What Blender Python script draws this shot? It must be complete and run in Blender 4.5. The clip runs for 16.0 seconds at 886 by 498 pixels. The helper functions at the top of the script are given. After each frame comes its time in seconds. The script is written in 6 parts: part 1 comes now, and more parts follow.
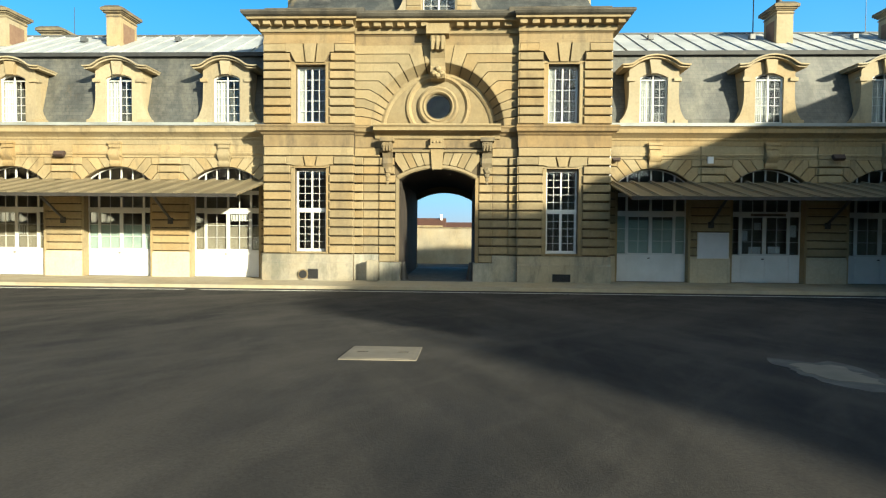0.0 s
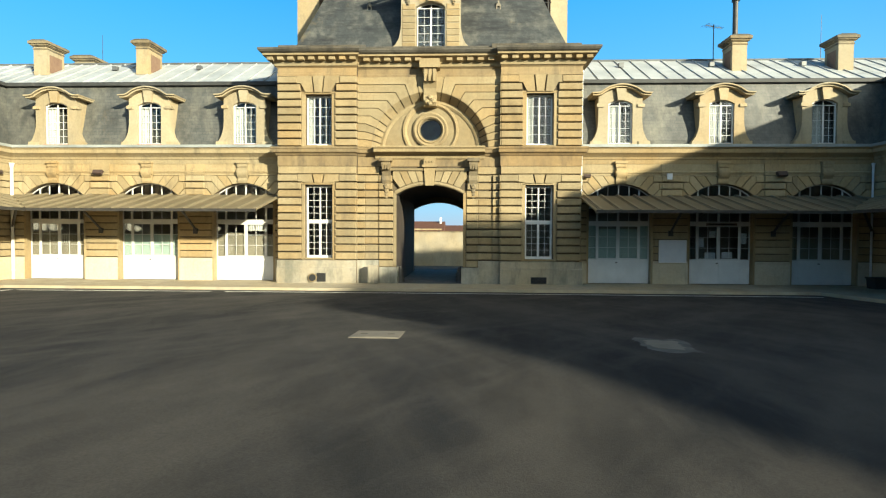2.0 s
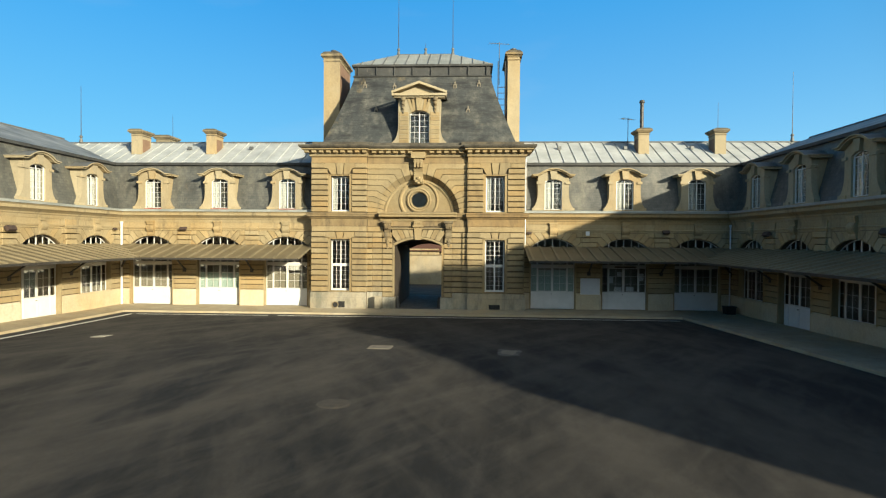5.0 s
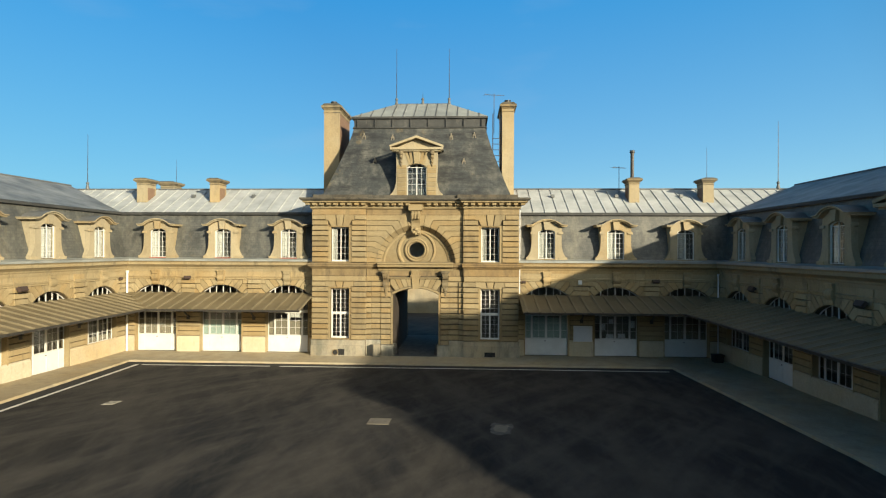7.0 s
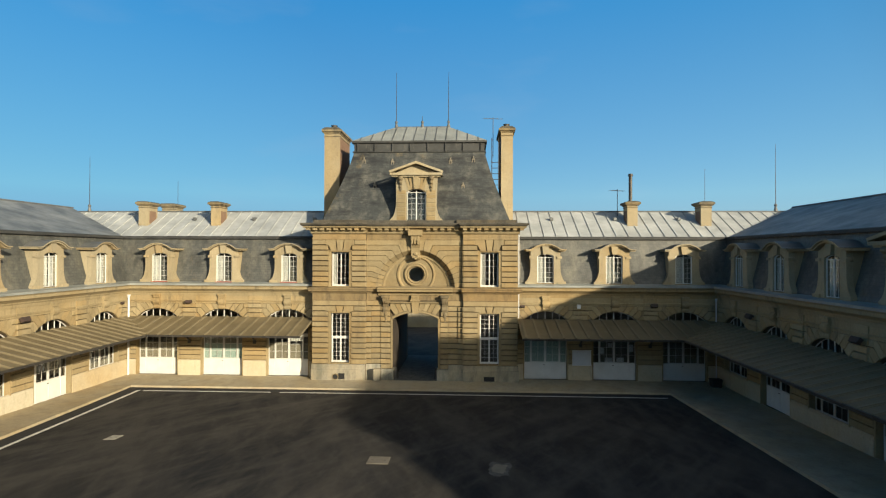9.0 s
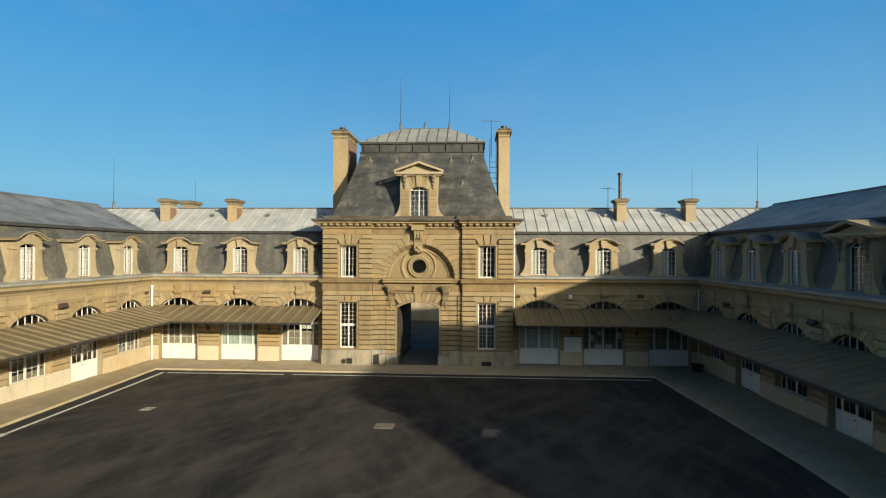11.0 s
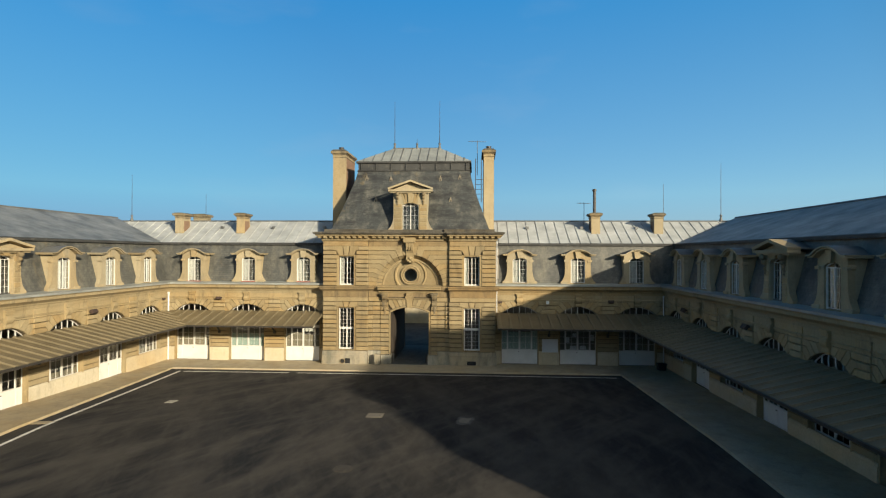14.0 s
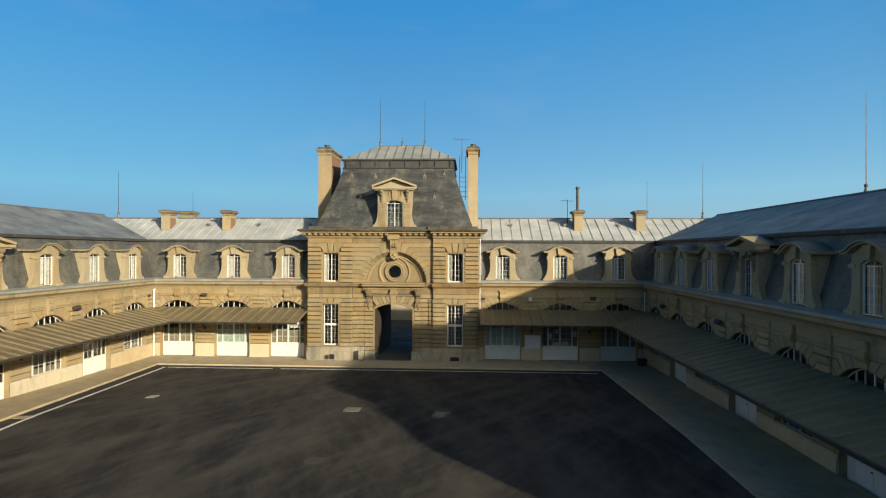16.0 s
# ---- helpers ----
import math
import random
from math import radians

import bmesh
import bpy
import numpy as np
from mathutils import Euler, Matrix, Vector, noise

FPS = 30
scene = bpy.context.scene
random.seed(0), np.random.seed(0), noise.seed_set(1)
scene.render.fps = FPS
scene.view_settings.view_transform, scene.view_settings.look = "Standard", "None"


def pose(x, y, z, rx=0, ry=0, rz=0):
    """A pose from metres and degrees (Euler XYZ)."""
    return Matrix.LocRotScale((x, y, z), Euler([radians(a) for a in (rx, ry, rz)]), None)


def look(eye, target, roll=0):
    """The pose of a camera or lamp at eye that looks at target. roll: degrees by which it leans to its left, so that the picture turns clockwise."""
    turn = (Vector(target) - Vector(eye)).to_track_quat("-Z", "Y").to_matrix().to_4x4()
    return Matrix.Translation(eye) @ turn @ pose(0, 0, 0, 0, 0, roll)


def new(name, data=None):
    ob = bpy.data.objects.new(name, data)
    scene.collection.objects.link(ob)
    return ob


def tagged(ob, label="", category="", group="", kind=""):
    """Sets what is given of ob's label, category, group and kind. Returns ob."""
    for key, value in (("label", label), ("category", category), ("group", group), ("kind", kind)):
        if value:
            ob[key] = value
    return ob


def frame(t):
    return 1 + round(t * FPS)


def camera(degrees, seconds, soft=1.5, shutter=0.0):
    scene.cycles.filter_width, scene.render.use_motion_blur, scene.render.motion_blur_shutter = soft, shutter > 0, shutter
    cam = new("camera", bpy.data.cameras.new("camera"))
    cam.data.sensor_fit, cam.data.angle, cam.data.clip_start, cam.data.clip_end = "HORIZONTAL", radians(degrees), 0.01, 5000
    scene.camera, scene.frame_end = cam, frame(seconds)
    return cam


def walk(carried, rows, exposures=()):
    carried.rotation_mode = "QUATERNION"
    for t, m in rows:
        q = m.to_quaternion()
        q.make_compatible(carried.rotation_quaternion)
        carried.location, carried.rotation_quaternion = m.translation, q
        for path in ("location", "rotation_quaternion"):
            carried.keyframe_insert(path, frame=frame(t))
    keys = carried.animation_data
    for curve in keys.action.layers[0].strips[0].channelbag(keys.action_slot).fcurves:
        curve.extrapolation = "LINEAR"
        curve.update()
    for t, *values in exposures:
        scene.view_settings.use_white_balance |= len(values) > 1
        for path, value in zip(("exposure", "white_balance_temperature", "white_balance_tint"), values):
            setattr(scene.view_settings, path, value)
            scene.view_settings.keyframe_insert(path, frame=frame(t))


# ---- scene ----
cam = camera(76.6, 16.0, 1.2)
PATH = [
    (0, (1.159, -22.877, 2.132), (1.087, -20.880, 2.073), 0.48),
    (0.5, (1.194, -23.162, 2.222), (1.119, -21.164, 2.166), 0.44),
    (1, (1.279, -23.787, 2.237), (1.207, -21.789, 2.184), 0.42),
    (1.5, (1.467, -24.829, 2.382), (1.394, -22.832, 2.325), 0.38),
    (2, (1.749, -26.073, 2.495), (1.669, -24.075, 2.438), 0.30),
    (2.5, (2.138, -27.772, 2.623), (2.046, -25.774, 2.567), 0.22),
    (3, (2.265, -29.787, 2.855), (2.176, -27.789, 2.810), 0.23),
    (3.5, (2.569, -32.013, 3.151), (2.472, -30.015, 3.115), 0.31),
    (4, (3.016, -34.289, 3.527), (2.919, -32.292, 3.485), 0.40),
    (6.5, (3.664, -37.868, 6.782), (3.569, -35.870, 6.781), 0.36),
    (7, (3.680, -38.053, 7.369), (3.588, -36.055, 7.373), 0.26),
    (7.5, (3.709, -38.134, 7.870), (3.615, -36.137, 7.876), 0.26),
    (8, (3.646, -38.197, 8.342), (3.553, -36.199, 8.352), 0.21),
    (8.5, (3.676, -38.235, 8.602), (3.583, -36.238, 8.616), 0.26),
    (9, (3.761, -38.310, 8.795), (3.667, -36.312, 8.813), 0.19),
    (11.5, (4.344, -42.444, 8.384), (4.230, -40.447, 8.396), 0.25),
    (12, (4.493, -43.711, 8.405), (4.378, -41.715, 8.423), 0.24),
    (12.5, (4.621, -44.420, 8.599), (4.504, -42.424, 8.625), 0.29),
    (13, (4.846, -44.781, 8.848), (4.726, -42.785, 8.874), 0.30),
    (13.5, (5.047, -45.132, 9.028), (4.930, -43.135, 9.050), 0.32),
    (14, (5.445, -45.432, 9.123), (5.328, -43.435, 9.141), 0.21),
    (14.5, (5.792, -45.660, 9.094), (5.677, -43.663, 9.109), 0.19),
    (15, (6.163, -45.746, 8.971), (6.049, -43.749, 8.986), 0.07),
    (15.5, (6.365, -45.744, 8.929), (6.257, -43.747, 8.941), 0.07),
    (16, (6.509, -45.758, 9.037), (6.405, -43.760, 9.048), 0.22),
]
walk(cam, [(t, look(eye, target, roll)) for t, eye, target, roll in PATH],
     [(0.0, 1.40, 5950, 1), (2.0, 1.37, 5950, 1), (3.5, 1.20, 6060, 2), (4.2, 1.12, 6100, 3), (7.0, 0.87, 6350, 6),
      (9.0, 0.70, 6420, 8), (12.5, 0.67, 6380, 9), (16.0, 0.67, 6380, 9)])

# ---------------------------------------------------------------- light
SUN_AZ, SUN_EL = 42.0, 14.8          # degrees to the right of straight behind the first view; height
sun_dir = Vector((math.sin(radians(SUN_AZ)) * math.cos(radians(SUN_EL)), -math.cos(radians(SUN_AZ)) * math.cos(radians(SUN_EL)), math.sin(radians(SUN_EL))))
sun = new("sun", bpy.data.lights.new("sun", "SUN"))
sun.data.energy, sun.data.angle, sun.data.color = 4.85, radians(1.0), (1.0, 0.855, 0.62)
sun.matrix_world = look(sun_dir * 100, (0, 0, 0))
world = bpy.data.worlds.new("sky")
scene.world = world
world.use_nodes = True
wn = world.node_tree.nodes
sky = wn.new("ShaderNodeTexSky")
sky.sky_type, sky.sun_disc = "NISHITA", False
sky.sun_elevation, sky.sun_rotation = radians(SUN_EL), radians(180 + SUN_AZ)
sky.air_density, sky.dust_density, sky.ozone_density = 1.0, 0.0, 3.0
wl = world.node_tree.links
deep = wn.new("ShaderNodeHueSaturation")         # clear blue evening sky
deep.inputs["Saturation"].default_value = 1.2
wl.new(sky.outputs[0], deep.inputs["Color"])
wl.new(deep.outputs[0], wn["Background"].inputs[0])
wn["Background"].inputs[1].default_value = 0.025
coord, sepz, grad = wn.new("ShaderNodeTexCoord"), wn.new("ShaderNodeSeparateXYZ"), wn.new("ShaderNodeValToRGB")
wl.new(coord.outputs["Generated"], sepz.inputs[0]), wl.new(sepz.outputs[2], grad.inputs[0])
for k, (p_, c_) in enumerate(((0.0, (0.05, 0.12, 0.36)), (0.10, (0.165, 0.365, 0.53)), (0.42, (0.033, 0.275, 0.61)), (0.62, (0.012, 0.06, 0.13)), (1.0, (0.008, 0.03, 0.07)))):
    e_ = grad.color_ramp.elements[k] if k < 2 else grad.color_ramp.elements.new(p_)
    e_.position, e_.color = p_, (*c_, 1)
haze, both = wn.new("ShaderNodeBackground"), wn.new("ShaderNodeAddShader")
haze.inputs[1].default_value = 0.47
wisp = wn.new("ShaderNodeTexNoise")  # a few faint wisps of cloud
wisp.inputs["Scale"].default_value, wisp.inputs["Detail"].default_value = 2.2, 7.0
stretch = wn.new("ShaderNodeMapping")
stretch.inputs["Scale"].default_value = (1.0, 1.0, 3.2)
stretch.inputs["Rotation"].default_value = (0.0, radians(14), 0.0)
wr = wn.new("ShaderNodeValToRGB")
wr.color_ramp.elements[0].position, wr.color_ramp.elements[0].color = 0.58, (0, 0, 0, 1)
wr.color_ramp.elements[1].position, wr.color_ramp.elements[1].color = 0.85, (0.32, 0.32, 0.32, 1)
wm = wn.new("ShaderNodeMix")
wm.data_type = "RGBA"
wm.inputs[7].default_value = (0.42, 0.50, 0.60, 1)
wl.new(coord.outputs["Generated"], stretch.inputs[0]), wl.new(stretch.outputs[0], wisp.inputs["Vector"]), wl.new(wisp.outputs["Fac"], wr.inputs[0])
away, across, lift = wn.new("ShaderNodeMath"), wn.new("ShaderNodeValToRGB"), wn.new("ShaderNodeMix")     # clear air: palest opposite the sun, deepest square to it
toward = wn.new("ShaderNodeVectorMath")
toward.operation = "DOT_PRODUCT"
toward.inputs[1].default_value = sun_dir
wl.new(coord.outputs["Generated"], toward.inputs[0])
away.operation, away.inputs[1].default_value, away.inputs[2].default_value = "MULTIPLY_ADD", 0.5, 0.5
for k, (p_, c_) in enumerate(((0.02, (1.04, 1.40, 1.44)), (0.14, (0.96, 1.07, 1.12)), (0.415, (1.0, 1.0, 0.97)), (0.575, (0.58, 0.58, 0.58)), (1.0, (0.5, 0.5, 0.5)))):
    e_ = across.color_ramp.elements[k] if k < 2 else across.color_ramp.elements.new(p_)
    e_.position, e_.color = p_, (*c_, 1)
lift.data_type, lift.blend_type = "RGBA", "MULTIPLY"
lift.inputs[0].default_value = 1.0
wl.new(toward.outputs["Value"], away.inputs[0]), wl.new(away.outputs[0], across.inputs[0])
wl.new(grad.outputs[0], lift.inputs[6]), wl.new(across.outputs[0], lift.inputs[7])
wl.new(wr.outputs[0], wm.inputs[0]), wl.new(lift.outputs[2], wm.inputs[6]), wl.new(wm.outputs[2], haze.inputs[0])
wl.new(wn["Background"].outputs[0], both.inputs[0]), wl.new(haze.outputs[0], both.inputs[1])
# the hazy glow of the sky round the low sun
glow, aureole, all_sky = wn.new("ShaderNodeValToRGB"), wn.new("ShaderNodeBackground"), wn.new("ShaderNodeAddShader")
wl.new(toward.outputs["Value"], glow.inputs[0])
for k, (p_, c_) in enumerate(((0.46, (0, 0, 0)), (0.74, (0.22, 0.205, 0.16)), (1.0, (0.88, 0.79, 0.58)))):
    e_ = glow.color_ramp.elements[k] if k < 2 else glow.color_ramp.elements.new(p_)
    e_.position, e_.color = p_, (*c_, 1)
aureole.inputs[1].default_value = 1.25
wl.new(glow.outputs[0], aureole.inputs[0]), wl.new(both.outputs[0], all_sky.inputs[0]), wl.new(aureole.outputs[0], all_sky.inputs[1])
wl.new(all_sky.outputs[0], wn["World Output"].inputs[0])


# ---------------------------------------------------------------- materials
def material(name, rough=0.8, metal=0.0):
    m = bpy.data.materials.new(name)
    m.use_nodes = True
    b = m.node_tree.nodes["Principled BSDF"]
    b.inputs["Roughness"].default_value, b.inputs["Metallic"].default_value = rough, metal
    return m, m.node_tree, b


def node(t, kind, **sets):
    n = t.nodes.new(kind)
    for k, v in sets.items():
        n.inputs[k.replace("_", " ")].default_value = v
    return n


def place(t, scale=(1, 1, 1)):
    g = t.nodes.new("ShaderNodeNewGeometry")
    mp = t.nodes.new("ShaderNodeMapping")
    mp.inputs["Scale"].default_value = scale
    t.links.new(g.outputs["Position"], mp.inputs["Vector"])
    return mp.outputs["Vector"]


def noise_of(t, scale, detail=5.0, rough=0.6, stretch=(1, 1, 1)):
    n = node(t, "ShaderNodeTexNoise", Scale=scale, Detail=detail, Roughness=rough)
    t.links.new(place(t, stretch), n.inputs["Vector"])
    return n.outputs["Fac"]


def ramp(t, fac, stops):
    r = t.nodes.new("ShaderNodeValToRGB")
    e = r.color_ramp.elements
    while len(e) < len(stops):
        e.new(0.5)
    for k, (p, c) in enumerate(stops):
        e[k].position, e[k].color = p, (*c, 1) if len(c) == 3 else c
    t.links.new(fac, r.inputs["Fac"])
    return r.outputs["Color"]


def blend(t, a, b, fac, mode="MIX"):
    n = t.nodes.new("ShaderNodeMix")
    n.data_type, n.blend_type = "RGBA", mode
    for sock, v in ((n.inputs[0], fac), (n.inputs[6], a), (n.inputs[7], b)):
        if hasattr(v, "links"):
            t.links.new(v, sock)
        else:
            sock.default_value = v if not isinstance(v, tuple) else (*v, 1)
    return n.outputs[2]


def bump(t, b, height, strength=0.3, distance=0.02):
    n = node(t, "ShaderNodeBump", Strength=strength, Distance=distance)
    t.links.new(height, n.inputs["Height"])
    t.links.new(n.outputs[0], b.inputs["Normal"])


def grey(v):
    return (v, v, v)


def stone_material(name, light, dark, grime, grime_from=0.56, grime_to=0.72, tint=0.16, amount=0.75):
    m, t, b = material(name, 0.88)
    base = blend(t, dark, light, ramp(t, noise_of(t, 0.7), [(0.3, grey(0)), (0.7, grey(1))]))
    info = t.nodes.new("ShaderNodeObjectInfo")
    base = blend(t, base, blend(t, base, grey(0.62), 1.0, "MULTIPLY"), ramp(t, info.outputs["Random"], [(0.0, grey(0)), (1.0, grey(min(1.0, tint * 3.6)))]))
    turn = t.nodes.new("ShaderNodeMath")
    turn.operation, turn.inputs[1].default_value = "MULTIPLY", 7.13
    part_of = t.nodes.new("ShaderNodeMath")
    part_of.operation = "FRACT"
    t.links.new(info.outputs["Random"], turn.inputs[0]), t.links.new(turn.outputs[0], part_of.inputs[0])
    base = blend(t, base, blend(t, base, (1.04, 0.945, 0.80), 1.0, "MULTIPLY"), ramp(t, part_of.outputs[0], [(0.45, grey(0)), (1.0, grey(0.9))]))
    streak = ramp(t, noise_of(t, 0.9, 7, 0.65, (1.6, 1.6, 0.5)), [(grime_from, grey(0)), (grime_to, grey(amount))])
    base = blend(t, base, grime, streak)
    runs = ramp(t, noise_of(t, 1.5, 6, 0.7, (2.6, 2.6, 0.3)), [(0.55, grey(0)), (0.74, grey(amount * 0.6))])     # rain streaks
    base = blend(t, base, grime, runs)
    blot = ramp(t, noise_of(t, 3.2, 7, 0.75), [(0.56, grey(0)), (0.76, grey(0.32))])
    base = blend(t, base, blend(t, base, (0.60, 0.50, 0.38), 1.0, "MULTIPLY"), blot)
    warm = ramp(t, noise_of(t, 0.33, 4, 0.6), [(0.42, grey(0)), (0.66, grey(0.5))])
    base = blend(t, base, blend(t, base, (1.0, 0.86, 0.62), 1.0, "MULTIPLY"), warm)
    grain = noise_of(t, 9.0, 6, 0.7)
    base = blend(t, base, ramp(t, grain, [(0.25, grey(0.84)), (0.7, grey(1.07))]), 1.0, "MULTIPLY")
    t.links.new(base, b.inputs["Base Color"])
    bump(t, b, noise_of(t, 14.0, 8, 0.7), 0.35, 0.02)
    return m


STONE = stone_material("limestone", (0.372, 0.302, 0.176), (0.294, 0.235, 0.132), (0.123, 0.100, 0.063))
GATE_STONE = stone_material("gatehouse_limestone", (0.320, 0.257, 0.146), (0.244, 0.191, 0.104), (0.098, 0.078, 0.051), 0.55, 0.74, 0.16, 0.5)
BAND_STONE = stone_material("weathered_moulding_stone", (0.30, 0.225, 0.115), (0.215, 0.158, 0.083), (0.085, 0.068, 0.045), 0.48, 0.68)
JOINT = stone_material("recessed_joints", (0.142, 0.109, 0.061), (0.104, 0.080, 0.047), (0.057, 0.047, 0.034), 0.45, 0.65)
PLINTH = stone_material("plinth_limestone", (0.400, 0.372, 0.300), (0.310, 0.289, 0.232), (0.120, 0.122, 0.100), 0.46, 0.64)
CREAM = stone_material("cream_limestone", (0.589, 0.529, 0.397), (0.497, 0.442, 0.327), (0.312, 0.277, 0.207), 0.55, 0.75)
DORMER = stone_material("dormer_limestone", (0.390, 0.335, 0.224), (0.316, 0.269, 0.177), (0.177, 0.151, 0.107), 0.55, 0.74)
GREYSTONE = stone_material("lichened_limestone", (0.120, 0.109, 0.086), (0.080, 0.074, 0.060), (0.034, 0.032, 0.028), 0.45, 0.62)
RUBBLE = stone_material("rough_boundary_stone", (0.368, 0.320, 0.224), (0.272, 0.232, 0.160), (0.128, 0.112, 0.084), 0.50, 0.70, 0.1, 0.3)
WEATHERED = stone_material("weathered_limestone", (0.264, 0.216, 0.128), (0.184, 0.152, 0.096), (0.068, 0.062, 0.052), 0.45, 0.62)


def slate_material(name, c1, c2, gap, dark, dark_amount, pale, pale_amount, moss, run=(1.1, 1.1, 0.7), drip=(1.3, 1.3, 0.42)):
    m, t, b = material(name, 0.6)
    br = node(t, "ShaderNodeTexBrick", Scale=1.0, Mortar_Size=0.011, Bias=0.0, Brick_Width=0.30, Row_Height=0.17)
    br.inputs["Color1"].default_value, br.inputs["Color2"].default_value, br.inputs["Mortar"].default_value = (*c1, 1), (*c2, 1), (*gap, 1)
    g = t.nodes.new("ShaderNodeNewGeometry")
    sep, comb = t.nodes.new("ShaderNodeSeparateXYZ"), t.nodes.new("ShaderNodeCombineXYZ")
    add = t.nodes.new("ShaderNodeMath")
    t.links.new(g.outputs["Position"], sep.inputs[0])
    t.links.new(sep.outputs[0], add.inputs[0]), t.links.new(sep.outputs[1], add.inputs[1])
    t.links.new(add.outputs[0], comb.inputs[0]), t.links.new(sep.outputs[2], comb.inputs[1])
    t.links.new(comb.outputs[0], br.inputs["Vector"])
    c = blend(t, br.outputs["Color"], pale, ramp(t, noise_of(t, 0.75, 9, 0.72, drip), [(0.46, grey(0)), (0.70, grey(pale_amount))]))
    c = blend(t, c, dark, ramp(t, noise_of(t, 0.62, 9, 0.74, run), [(0.46, grey(0)), (0.62, grey(dark_amount))]))
    c = blend(t, c, (0.24, 0.17, 0.06), ramp(t, noise_of(t, 0.5, 8, 0.72, (1, 1, 0.6)), [(0.60, grey(0)), (0.74, grey(moss))]))
    c = blend(t, c, ramp(t, noise_of(t, 3.5, 6, 0.75), [(0.3, grey(0.72)), (0.7, grey(1.25))]), 1.0, "MULTIPLY")
    t.links.new(c, b.inputs["Base Color"])
    bump(t, b, br.outputs["Fac"], -0.5, 0.014)
    return m


SLATE = slate_material("slate", (0.067, 0.069, 0.062), (0.095, 0.094, 0.083), (0.054, 0.058, 0.056), (0.034, 0.035, 0.034), 0.75, (0.180, 0.166, 0.126), 0.55, 0.4)
OLD_SLATE = slate_material("old_slate", (0.035, 0.039, 0.039), (0.053, 0.057, 0.055), (0.033, 0.036, 0.036), (0.014, 0.015, 0.016), 0.95, (0.150, 0.145, 0.120), 0.7, 0.6, (0.55, 0.55, 2.2), (1.6, 1.6, 0.9))


def zinc_material(name, lo, hi, rough, metal):
    m, t, b = material(name, rough, metal)
    c = blend(t, lo, hi, ramp(t, noise_of(t, 0.6, 6, 0.65), [(0.35, grey(0)), (0.68, grey(1))]))
    c = blend(t, c, (0.20, 0.18, 0.15), ramp(t, noise_of(t, 1.7, 7, 0.7, (1, 1, 0.6)), [(0.58, grey(0)), (0.75, grey(0.5))]))
    info = t.nodes.new("ShaderNodeObjectInfo")
    c = blend(t, c, grey(0.8), ramp(t, info.outputs["Random"], [(0, grey(0)), (1, grey(0.4))]), "MULTIPLY")
    t.links.new(c, b.inputs["Base Color"])
    bump(t, b, noise_of(t, 3.0, 4, 0.5), 0.15, 0.03)
    return m


ZINC = zinc_material("zinc_sheet", (0.294, 0.309, 0.309), (0.475, 0.489, 0.480), 0.5, 0.0)
BLUE_ZINC = zinc_material("dull_zinc", (0.098, 0.110, 0.116), (0.262, 0.276, 0.276), 0.6, 0.0)
LEAD = zinc_material("old_lead", (0.096, 0.100, 0.100), (0.152, 0.156, 0.152), 0.55, 0.2)
DARK_LEAD = zinc_material("blackened_lead", (0.026, 0.027, 0.027), (0.062, 0.063, 0.060), 0.7, 0.0)
CANOPY = zinc_material("canopy_sheet", (0.137, 0.108, 0.059), (0.195, 0.155, 0.087), 0.6, 0.0)
RIB = zinc_material("canopy_rib", (0.158, 0.131, 0.079), (0.214, 0.176, 0.109), 0.55, 0.0)
GREY_ZINC = zinc_material("grey_zinc", (0.207, 0.221, 0.211), (0.324, 0.338, 0.320), 0.5, 0.0)


